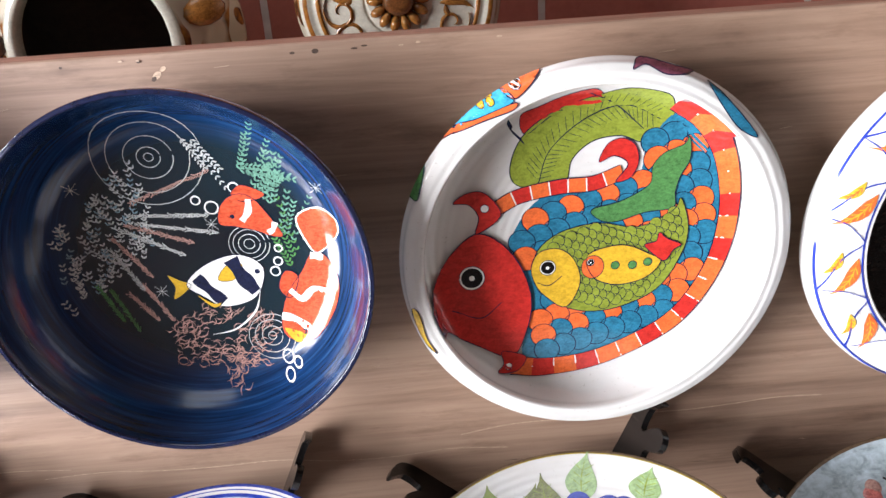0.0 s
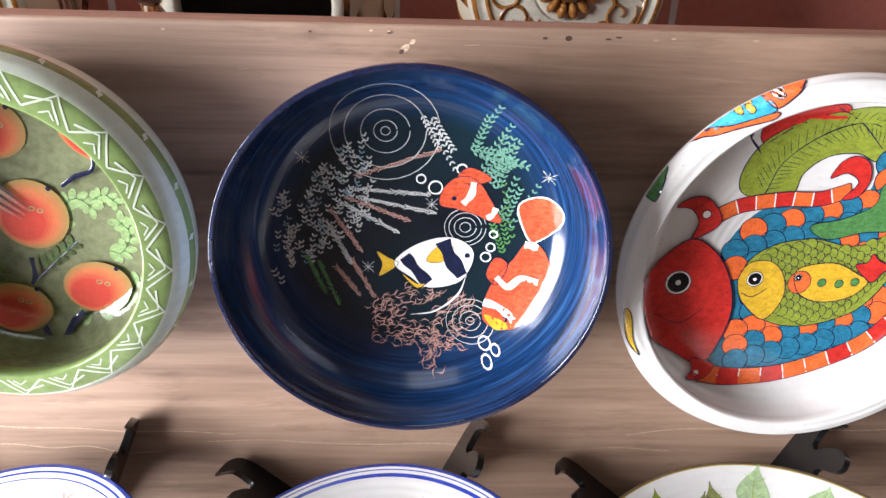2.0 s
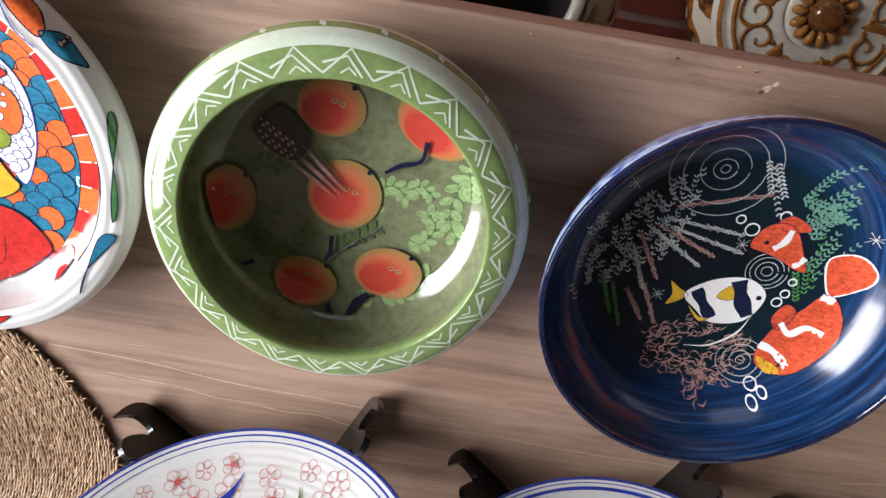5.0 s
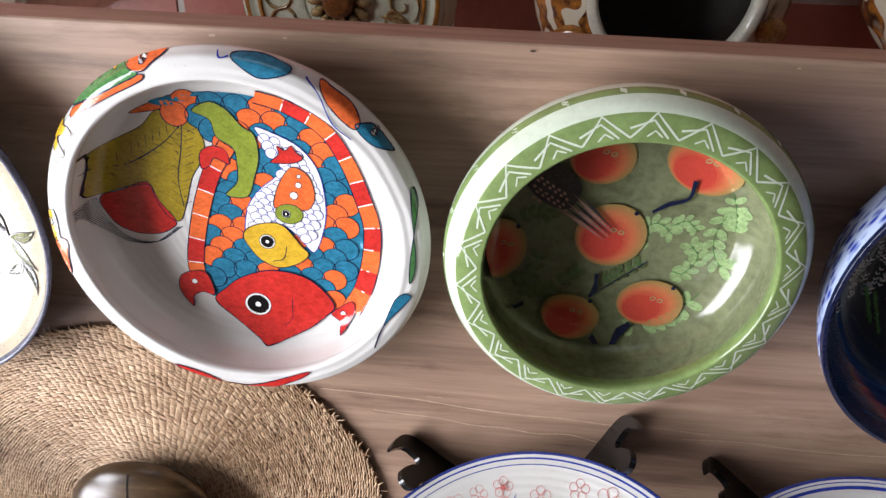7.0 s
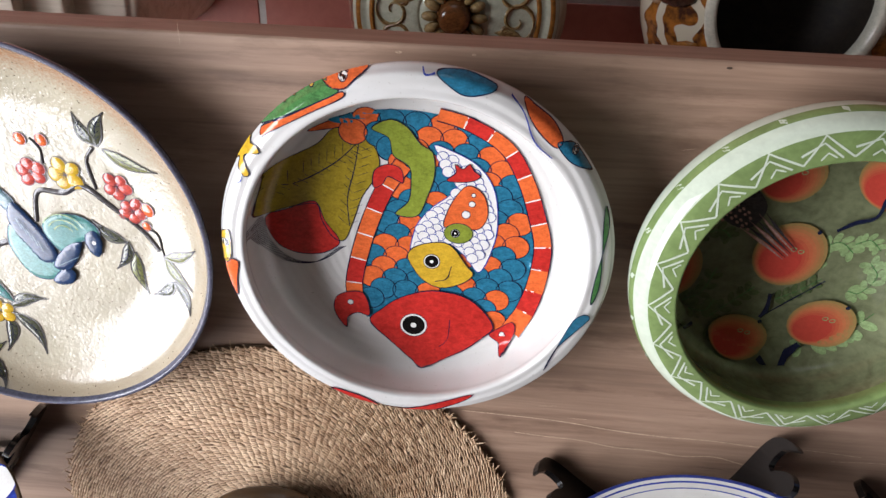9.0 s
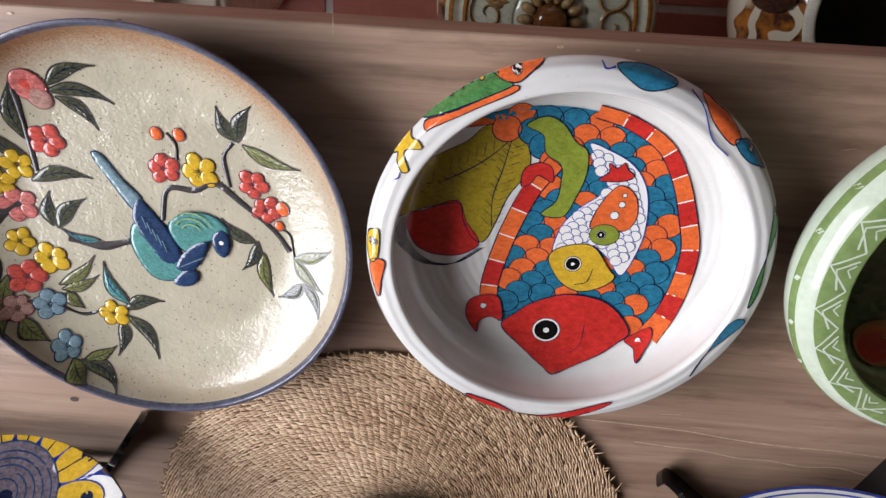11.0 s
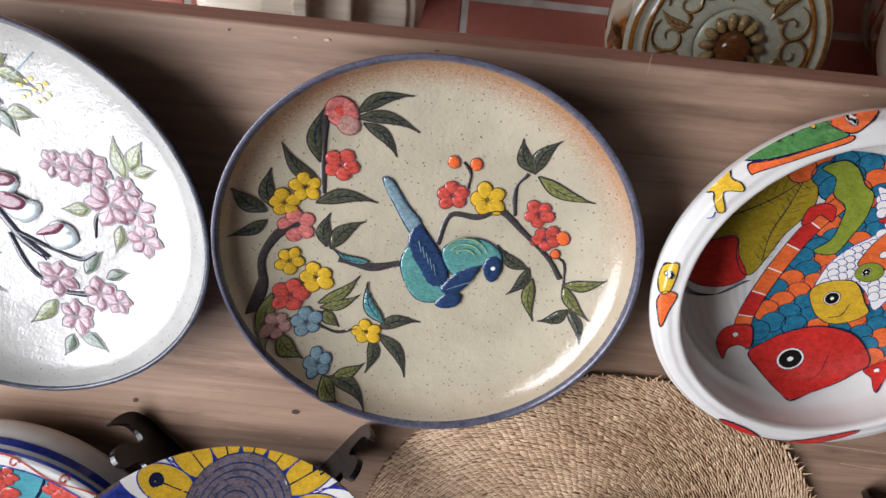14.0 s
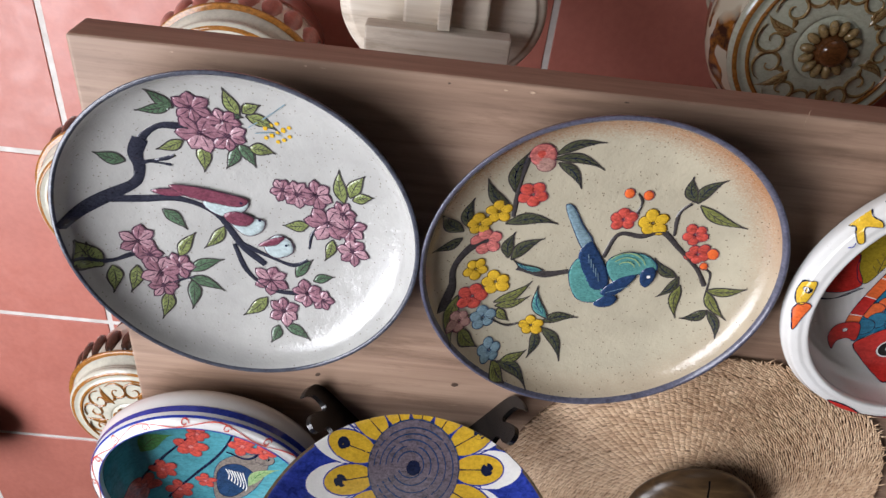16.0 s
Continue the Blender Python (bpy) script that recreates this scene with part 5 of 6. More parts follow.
        p.fill(wing, C_PLUM, True, C_MAUVE, 0.0006, 0.0014)
        p.layer -= 70
        p.make("bird", e)
    p.fill("-99.5,30.5 -79.5,34.5 -54.5,30.5 -81.5,24.5", C_PLUM, True, C_INK, 0.0006, 0.0012)
    p.layer += 150
    for c in ("-4.5,25.5", "14.5,5.5", "42.5,-24.5"):
        p.disc(vec(c), 0.0016, C_INK)
    tagged(p.make("bird_detail", e), kind="stuff")
    return e


lilac_plate()


def teal_bowl():
    e, prof = ware("scroll_rim_bowl", TEAL, [M_WHITE, M_TEAL], lambda k, r, z, i: int(i and z < 0.074), "white bowl with red scroll band, teal inside with red blossoms", "bowl")
    o = Paint(Surface(prof, "out"), ALL, 0.002, base=0.0006)
    for r, w in ((0.1435, 0.0013), (0.1572, 0.0016), (0.1592, 0.0007)):
        o.ring((0, 0), r, C_COBALT, w)
    at = lambda a, r: np.array((r * math.cos(a), r * math.sin(a)))
    n = 18
    for k in range(n):
        a0 = 2 * math.pi * k / n
        w = 2 * math.pi / n
        s = 1 if k % 2 else -1
        o.line([at(a0 + w * u, 0.1505 - 0.0052 * s * math.cos(math.pi * u)) for u in np.linspace(0, 1, 9)], C_CORAL, 0.0013, False)
        c = at(a0 + w * 0.80, 0.1505 - 0.0008 * s)
        o.line([c + np.array((math.cos(b), math.sin(b))) * 0.0058 * (1 - b / 9) for b in np.linspace(0, 6.5, 14)], C_CORAL, 0.0014, False)
    o.make("scroll_band", e, "red painted scrolls between cobalt lines")
    p = Paint(Surface(prof, "in"), ALL, 0.005)
    for pts in ("-84.2,-98.1 -42.7,-45.8 8,25.1 45.7,136.8", "-119.2,-57 -73.9,2.2 -37.9,44.1", "7,12.4 46.3,5.8 101.3,102.6"):
        p.line(pts, C_INK, 0.004, lift=0.001)
    p.fill("-13.4,-35.5 5.1,-2.5 38.4,11.5 66.9,7 56.2,-44.7 24.9,-91.1 -14.9,-103.4", C_TAUPE, True, C_NAVY)
    p.fill("-10,-40 4,-18 26,-14 44,-34 30,-70 8,-92 -10,-84", C_NAVY, True, C_INK)
    p.disc(vec("62,2"), 0.014, C_TAUPE, 0.012, 0.3, C_INK)
    eye(p, vec("66,4"), 0.0028)
    for k in range(7):
        c = vec("4,-26.8")
        p.line([c + np.array((0.004 * k, -0.001 * k)), c + np.array((0.004 * k + 0.004, -0.012 - 0.004 * k)), c + np.array((0.004 * k + 0.002, -0.024 - 0.004 * k))], C_PAPER, 0.0014)
    leaf(p, "-114.4,-1.9", "-69,42.6", 0.03, C_FERN, C_LEAF)
    leaf(p, "34.7,-62.3", "77.7,-15.3", 0.018, C_MINT, C_FERN)
    for c, r in (("-41.8,18.5", 19), ("-87.5,-38.3", 18), ("-30,47.9", 14), ("31.6,29.2", 18), ("-115.4,-67.4", 17), ("-67.7,-82.6", 18), ("63.1,21.6", 15), ("-28,-57.6", 13)):
        flower(p, c, r * 0.00125, C_CORAL, C_ROSE, 5, 0.0008, r * 0.8, C_PLUM, 0.40)
    p.make("blossom_painting", e)
    return e


teal_bowl()


def floral_bowl():
    dark = glaze("dark_inside_glaze", (0.018, 0.016, 0.015), 0.08, 0.5, 25)
    e, prof = ware("leaf_rim_bowl", FLORAL, [M_WHITE, dark], lambda k, r, z, i: int(i and z < 0.06), "white bowl with orange leaf sprays and blue lines, dark glazed inside", "bowl")
    o = Paint(Surface(prof, "out"), ALL, 0.002, base=0.0006)
    for r in (0.1325, 0.168):
        o.ring((0, 0), r, C_COBALT, 0.0016)
    at = lambda a, r: np.array((r * math.cos(a), r * math.sin(a)))
    for k in range(14):
        a0 = 2 * math.pi * k / 14
        o.line([at(a0, 0.133), at(a0 + 0.1, 0.15), at(a0 + 0.3, 0.168)], C_COBALT, 0.0013)
        o.line([at(a0 + 0.42, 0.133), at(a0 + 0.32, 0.15), at(a0 + 0.3, 0.168)], C_COBALT, 0.0009)
        leaf(o, at(a0 + 0.10, 0.136), at(a0 + 0.34, 0.160), 0.012, C_ORANGE, C_YELLOW, bend=0.1)
        leaf(o, at(a0 + 0.05, 0.150), at(a0 + 0.2, 0.164), 0.007, C_YELLOW, C_ORANGE)
    o.make("leaf_sprays", e, "orange and yellow leaves with cobalt lines")
    return e


floral_bowl()


# ---- plates on black stands ----
def stand_panel(bm, side, spread, splay):
    """One side board of a plate stand, cut with a curled toe and a hook."""
    pts = [(0.021, 0.041), (0.013, 0.016), (-0.008, 0.001), (-0.06, 0.0), (-0.15, 0.0), (-0.155, 0.012), (-0.10, 0.022), (-0.078, 0.05), (-0.135, 0.19), (-0.120, 0.20), (-0.076, 0.075),
           (-0.042, 0.052), (-0.030, 0.052), (-0.022, 0.066), (-0.012, 0.073), (-0.001, 0.069), (0.001, 0.056), (-0.010, 0.042), (-0.020, 0.034), (-0.018, 0.026), (0.003, 0.025)]
    out = curve_pts(pts, 4, True)
    faces = []
    for s in (-0.0035, 0.0035):
        faces.append(bm.faces.new([bm.verts.new((s, f, z)) for f, z in out]))
    a, b = faces[0].verts[:], faces[1].verts[:]
    for i in range(len(a)):
        j = (i + 1) % len(a)
        bm.faces.new((a[i], a[j], b[j], b[i]))
    bmesh.ops.recalc_face_normals(bm, faces=bm.faces)
    bmesh.ops.rotate(bm, verts=bm.verts, cent=(0, 0, 0), matrix=Matrix.Rotation(side * splay, 3, "Z"))
    bmesh.ops.translate(bm, verts=bm.verts, vec=(side * spread, 0, 0))
    return bm


def plate_stand(x, y, turn, spread):
    e = empty("plate_stand", x, y, TOP + 0.0005, 0, 0, turn)
    for side in (-1, 1):
        part("side_board", stand_panel(bmesh.new(), side, spread, -0.62), M_BLACK, e)
    bm = bmesh.new()
    w = spread - 0.085 * math.sin(0.62)
    box(bm, -w, -0.080, 0.010, w, -0.070, 0.024, 0.002)
    part("crossbar", bm, M_BLACK, e)
    return tagged(e, "black lacquered wooden plate stand with curled toes and hooks", "plate stand", "black plate stands")


PLATE = [tuple(q) for q in curve_pts([(0, -0.016), (0.09, -0.016), (0.10, -0.018), (0.104, -0.013), (0.15, -0.002), (0.184, 0.012), (0.186, 0.014), (0.183, 0.0155), (0.150, 0.003), (0.105, -0.008), (0.06, -0.011), (0, -0.011)], 4)]


def standing_plate(name, x, y, turn, lean, R, base, rim, label, paint):
    """A plate held upright in a stand; its foot edge sits in the hooks."""
    k = R / 0.186
    e = new(name)
    e.matrix_world = pose(x, y, TOP + 0.028, 0, 0, turn) @ pose(0, -0.028, 0, 0, 0, 180) @ pose(0, 0, 0, lean, 0, 0) @ pose(0, R, 0.0, 0, 0, 0)
    prof = [(r * k, z) for r, z in PLATE]
    bm = bmesh.new()
    turned(bm, prof, 112, 0.001)
    for f in bm.faces:
        c = f.calc_center_median()
        f.material_index = int(math.hypot(c.x, c.y) > R * 0.982)
    part("body", bm, [base, rim], e)
    p = Paint(Surface(prof, "in"), ALL, 0.006)
    paint(p, R)
    p.make("painting", e)
    return tagged(e, label, "plate", "plates on black stands")


def paint_petals(p, R):
    q = lambda u, v: np.array((-u * R, v * R))
    c = q(0.02, -0.66)
    for ring, n, r0, a1, b1, m in ((0, 13, 0.52, 0.21, 0.125, C_PAPER), (1, 13, 0.44, 0.17, 0.10, C_YELLOW)):
        for k in range(n):
            a = 2 * math.pi * (k + 0.5) / n
            d = np.array((math.cos(a), math.sin(a)))
            p.disc(c + d * R * r0, R * a1, m, R * b1, a, C_COBALT, 0.0014)
            if ring:
                p.disc(c + d * R * 0.50, R * 0.042, C_INK)
                p.line([c + d * R * 0.30, c + d * R * 0.48], C_INK, 0.0014)
    p.disc(c, R * 0.31, p.mats[-1], line=C_NAVY, width=0.0016)
    for k, r in enumerate((0.27, 0.225, 0.18, 0.135, 0.09)):
        p.ring(c + np.array((0.001 * k, -0.001 * k)), R * r, C_NAVY, 0.0016, R * r * 0.95, 0.5)
    p.disc(c, R * 0.05, C_INK)


def paint_plum(p, R):
    rng = random.Random(3)
    for r, w in ((0.962, 0.0016), (0.93, 0.0010)):
        p.ring((0, 0), R * r, C_COBALT, w)
    pts = []
    for _ in range(900):
        c = np.array((rng.uniform(-0.9, 0.9), rng.uniform(-0.9, 0.9))) * R
        if np.hypot(*c) < 0.85 * R and all(np.hypot(*(c - o)) > 0.115 * R for o in pts):
            pts.append(c)
    for k, c in enumerate(pts):
        r = rng.uniform(0.045, 0.075) * R
        for j in range(5):
            a = j * 1.257 + k
            p.ring(c + np.array((math.cos(a), math.sin(a))) * r * 0.62, r * 0.42, C_ROSE, 0.0006)
        if k % 2:
            p.disc(c, r * 0.28, C_CORAL)
            for j in range(8):
                a = j * 0.785
                p.line([c, c + np.array((math.cos(a), math.sin(a))) * r * 0.7], C_ROSE, 0.0005)
    leaf(p, np.array((0.55, -0.35)) * R, np.array((0.0, -0.72)) * R, 0.16 * R, C_COBALT, C_INK, bend=-0.12)
    leaf(p, np.array((-0.50, -0.25)) * R, np.array((-0.28, -0.66)) * R, 0.12 * R, C_LEAF2, C_OLIVE, bend=0.1)
    leaf(p, np.array((-0.2, -0.1)) * R, np.array((0.3, -0.2)) * R, 0.2 * R, C_FERN, C_LEAF)
    leaf(p, np.array((-0.62, -0.1)) * R, np.array((-0.70, -0.58)) * R, 0.08 * R, C_COBALT, C_INK)


def paint_line_rim(p, R):
    for r, w in ((0.968, 0.0012), (0.94, 0.0030)):
        p.ring((0, 0), R * r, C_COBALT, w)
    p.fill([np.array(q) * R for q in ((-0.05, -0.62), (0.06, -0.62), (0.09, -0.54), (0.0, -0.46), (-0.08, -0.54))], C_COBALT)
    flower(p, np.array((0.0, -0.15)) * R, 0.2 * R, C_COBALT, C_PAPER, 6, 0.0)
    for s in (-1, 1):
        leaf(p, np.array((0, -0.4)) * R, np.array((0.5 * s, -0.3)) * R, 0.12 * R, C_COBALT, C_PAPER)


def paint_lemons(p, R):
    p.ring((0, 0), R * 0.985, C_OCHRE, 0.0012)
    for a, b, m in (((0.30, -0.70), (0.52, -0.52), C_LEAF2), ((0.25, -0.66), (0.28, -0.90), C_OLIVE), ((0.1, -0.6), (0.02, -0.86), C_LEAF2), ((0.42, -0.5), (0.62, -0.6), C_OLIVE), ((-0.05, -0.62), (-0.02, -0.9), C_LEAF2),
                    ((-0.2, -0.7), (-0.3, -0.94), C_MINT), ((-0.5, -0.6), (-0.6, -0.75), C_MINT), ((0.3, -0.5), (0.55, -0.3), C_LEAF2)):
        leaf(p, np.array(a) * R, np.array(b) * R, 0.17 * R, m, C_OLIVE, bend=0.06)
    p.disc(np.array((0.22, -0.58)) * R, 0.17 * R, C_YELLOW, 0.12 * R, 0.3)
    for c in ((-0.18, -0.62), (-0.32, -0.58), (-0.25, -0.48)):
        flower(p, np.array(c) * R, 0.14 * R, C_COBALT, C_SKY, 5, 0.0, c[0] * 9, None, 0.6)
    p.disc(np.array((-0.5, -0.35)) * R, 0.17 * R, C_YELLOW, 0.12 * R, 1.0)


def paint_misty(p, R):
    rng = random.Random(9)
    for k in range(26):
        c = np.array((rng.uniform(-0.5, 0.15), rng.uniform(-0.8, -0.2))) * R
        p.disc(c, rng.uniform(0.02, 0.06) * R, rng.choice((C_ROSE, C_CORAL, C_PINK)), relief=0.001)
    p.line([np.array(q) * R for q in ((-0.6, -0.1), (-0.3, -0.5), (0.05, -0.8))], C_BARK, 0.003)


M_SPIRAL = glaze("grey_plum_glaze", (0.13, 0.105, 0.125), 0.15, 0.45, 60)
M_MIST = glaze("misty_blue_glaze", (0.42, 0.50, 0.53), 0.12, 0.35, 18)
M_BLUERIM = glaze("blue_rim", (0.03, 0.05, 0.26), 0.1, 0.3, 50)
M_COBALTBASE = glaze("cobalt_wash", (0.025, 0.045, 0.28), 0.1, 0.55, 30)
M_BROWNRIM = glaze("brown_rim", (0.13, 0.085, 0.05), 0.2, 0.3, 50)
ALL.append(M_SPIRAL)
for spec in (("petal_plate", -1.470, -0.440, 3, 72, 0.186, M_COBALTBASE, M_BROWNRIM, "cobalt plate with yellow petals round a grey spiral, in a stand", paint_petals, 0.130),
             ("plum_plate", -0.640, -0.430, 13, 80, 0.190, M_WHITE, M_BLUERIM, "white plate with pink plum blossoms and blue leaves in a stand", paint_plum, 0.124),
             ("blue_rim_plate", -0.290, -0.428, 12, 80, 0.186, M_WHITE, M_BLUERIM, "white plate with double cobalt rim line, held in a stand", paint_line_rim, 0.128),
             ("lemon_plate", 0.068, -0.425, 12, 78, 0.190, M_WHITE, M_BROWNRIM, "white plate painted with lemons and blue flowers in a stand", paint_lemons, 0.136),
             ("misty_plate", 0.440, -0.440, 14, 74, 0.190, M_MIST, M_BROWNRIM, "misty blue plate with small red blossoms, held in a stand", paint_misty, 0.134)):
    name, x, y, turn, lean, R, base, rim, label, fn, spread = spec
    plate_stand(x, y, turn, spread)
    standing_plate(name, x, y, turn, lean, R, base, rim, label, fn)


# ---- woven mat with a brown pot ----
def straw():
    n = Nodes("woven_straw")
    g = n.t.nodes.new("ShaderNodeNewGeometry")
    v = n.coords()
    col = n.ramp(g.outputs["Random Per Island"], [(0.0, (0.36, 0.20, 0.10)), (0.5, (0.60, 0.39, 0.225)), (1.0, (0.76, 0.56, 0.36))])
    col = n.mix(0.45, col, n.ramp(n.noise(v, 11, 4), [(0.3, (0.30, 0.18, 0.10)), (0.7, (0.74, 0.56, 0.39))]))
    return n.done(col, 0.62, n.bump(n.noise(v, 600, 2), 0.2, 0.0006))


def woven_mat():
    e = empty("woven_mat", -1.064, -0.601, TOP + 0.0005)
    R, hz = 0.276, lambda r: 0.006 + 0.020 * max(0.0, 1 - r / 0.276) ** 0.8
    # dark backing colour puts shade into the gaps between the strands
    dark = glaze("weave_gap_shade", (0.15, 0.085, 0.045), 0.8, 0.3, 90)
    bm = bmesh.new()
    turned(bm, [(0, 0.0), (R - 0.004, 0.0), (R, 0.003), (R - 0.002, 0.0055)] + [(r, hz(r) - 0.0012) for r in (0.25, 0.22, 0.18, 0.14, 0.10, 0.06, 0.02)] + [(0, hz(0) - 0.0012)], 96)
    part("backing", bm, dark, e)
    rng = np.random.RandomState(5)
    vs, fs = [], []
    pitch, rows = 0.0016, 156
    for j in range(rows):
        r0 = 0.026 + j * pitch
        n = max(12, int(2 * math.pi * (0.026 + (j // 28) * 28 * pitch + 0.022) / 0.0150))
        for i in range(n):
            a = 2 * math.pi * (i + 0.5 * (j % 2)) / n + rng.normal(0, 0.035) / n
            bulge = rng.normal(0, 0.0003)
            L = 0.40 * 2 * math.pi * r0 / n * rng.uniform(0.86, 1.15)
            w = 0.00115 * rng.uniform(0.7, 1.25)
            slant = 1.22 + rng.normal(0, 0.07)
            er, et = np.array((math.cos(a), math.sin(a))), np.array((-math.sin(a), math.cos(a)))
            d = er * math.cos(slant) + et * math.sin(slant)
            s = -er * math.sin(slant) + et * math.cos(slant)
            c = er * (r0 + rng.normal(0, 0.0003))
            base = len(vs)
            for t, ww, zz in ((-L, 0.5, -0.0012), (-L * 0.45, 1.0, 0.0009), (L * 0.45, 1.0, 0.0009), (L, 0.5, -0.0012)):
                p = c + d * t
                z = hz(math.hypot(*p)) + zz + bulge
                for o in (-1, 1):
                    q = p + s * o * w * ww
                    vs.append((q[0], q[1], z - 0.0007))
                vs.append((p[0], p[1], z + 0.0008))
            for k in range(3):
                b = base + 3 * k
                fs.append((b, b + 3, b + 5, b + 2))
                fs.append((b + 2, b + 5, b + 4, b + 1))
    me = bpy.data.meshes.new("weave")
    me.from_pydata(vs, [], fs)
    me.polygons.foreach_set("use_smooth", [True] * len(fs))
    M = straw()
    me.materials.append(M)
    w = new("weave", me)
    w.parent = e
    tagged(w, kind="stuff")
    # frayed edge
    vs, fs = [], []
    for i in range(420):
        a = rng.uniform(0, 2 * math.pi)
        r = R - 0.004
        b = a + rng.normal(0, 0.03)
        l = abs(rng.normal(0.004, 0.004))
        p, q = np.array((math.cos(a) * r, math.sin(a) * r, 0.006)), np.array((math.cos(b) * (r + l + 0.002), math.sin(b) * (r + l + 0.002), 0.007 + rng.uniform(-0.003, 0.004)))
        t = np.array((-math.sin(a), math.cos(a), 0)) * 0.0007
        k = len(vs)
        vs += [tuple(p - t), tuple(p + t), tuple(q + t * 0.6), tuple(q - t * 0.6), tuple((p + q) / 2 + (0, 0, 0.0014))]
        fs += [(k, k + 1, k + 4), (k + 1, k + 2, k + 4), (k + 2, k + 3, k + 4), (k + 3, k, k + 4)]
    me = bpy.data.meshes.new("frayed_edge")
    me.from_pydata(vs, [], fs)
    me.materials.append(M)
    w = new("frayed_edge", me)
    w.parent = e
    tagged(w, kind="stuff")
    tagged(e, "round woven straw mat with frayed edge lying on the table", "mat")
    return hz(0)


mat_top = woven_mat()


def brown_pot():
    n = Nodes("brown_wood_glaze")
    v = n.coords((9, 60, 60))
    col = n.ramp(n.noise(v, 1, 5, 0.6, 0.8), [(0.3, (0.022, 0.012, 0.006)), (0.55, (0.07, 0.040, 0.018)), (0.75, (0.13, 0.08, 0.036))])
    m = n.done(col, 0.28, n.bump(n.noise(v, 2, 3), 0.1, 0.001))
    e = empty("brown_pot", -1.070, -0.580, TOP + mat_top - 0.001)
    bm = bmesh.new()
    turned(bm, curve_pts([(0, 0), (0.055, 0), (0.07, 0.006), (0.090, 0.022), (0.086, 0.038), (0.064, 0.050), (0.03, 0.056), (0, 0.057)], 5), 72)
    part("body", bm, m, e)
    bm = bmesh.new()
    turned(bm, curve_pts([(0, 0.052), (0.012, 0.056), (0.010, 0.059), (0.014, 0.063), (0.009, 0.067), (0, 0.068)], 4), 32)
    part("knob", bm, m, e)
    for a in (0.5, 1.6, 2.7):
        bm = bmesh.new()
        q = Surface(curve_pts([(0, 0.057), (0.03, 0.056), (0.064, 0.050), (0.086, 0.038), (0.090, 0.022)], 5), "top")
        r = np.linspace(0.018, 0.086, 9)
        a0, b0 = [], []
        for rr in r:
            for s, st in ((-0.0012, a0), (0.0012, b0)):
                st.append(bm.verts.new(q.lift([[rr * math.cos(a) - s * math.sin(a), rr * math.sin(a) + s * math.cos(a)]], 0.0004)[0]))
        for i in range(8):
            bm.faces.new((a0[i], b0[i], b0[i + 1], a0[i + 1]))
        part("seam", bm, M_BLACK, e)
    tagged(e, "low brown glazed pot with dark seams on the woven mat", "pot")


brown_pot()


# ---- jars and stools on the floor ----
def carved_glaze(name, cream, brown, amber, scale):
    """Cream glaze with brown and amber scrollwork."""
    n = Nodes(name)
    v = n.coords()
    wv = n.t.nodes.new("ShaderNodeTexWave")
    wv.wave_type, wv.rings_direction = "RINGS", "Z"
    for k, x in (("Scale", scale), ("Distortion", 9.0), ("Detail", 1.5), ("Detail Scale", 1.3)):
        wv.inputs[k].default_value = x
    n.link(v, wv.inputs["Vector"])
    a = n.ramp(wv.outputs["Fac"], [(0.40, (0, 0, 0)), (0.50, (1, 1, 1))])
    patch = n.ramp(n.noise(v, 12, 2), [(0.42, (0, 0, 0)), (0.52, (1, 1, 1))])
    col = n.mix(n.mix(1.0, a, patch, "MULTIPLY"), cream, n.ramp(n.noise(v, 50, 3), [(0.4, brown), (0.65, amber)]))
    return n.done(col, 0.12, n.bump(wv.outputs["Fac"], 0.3, 0.003))


CREAM, BROWN, AMBER = (0.50, 0.45, 0.34), (0.045, 0.018, 0.010), (0.32, 0.12, 0.02)
M_CARVED = carved_glaze("carved_jar_glaze", CREAM, BROWN, AMBER, 12)
M_CREAM = glaze("cream_glaze", (0.52, 0.50, 0.41), 0.14, 0.1, 40)
M_SAGE = glaze("sage_cream_glaze", (0.42, 0.43, 0.33), 0.16, 0.12, 40)
M_AMBER = glaze("amber_glaze", (0.28, 0.115, 0.025), 0.1, 0.4, 60)
M_GOLD = glaze("old_gold_glaze", (0.27, 0.18, 0.075), 0.14, 0.4, 70)
M_KNOB = glaze("knob_glaze", (0.12, 0.045, 0.014), 0.1, 0.5, 50)
M_BROWN = glaze("dark_brown_glaze", (0.045, 0.02, 0.012), 0.1, 0.5, 50)
M_DARK = glaze("dark_hollow", (0.03, 0.022, 0.016), 0.6, 0.3, 20)
M_TERRA = glaze("terracotta_glaze", (0.30, 0.10, 0.075), 0.3, 0.25, 60)


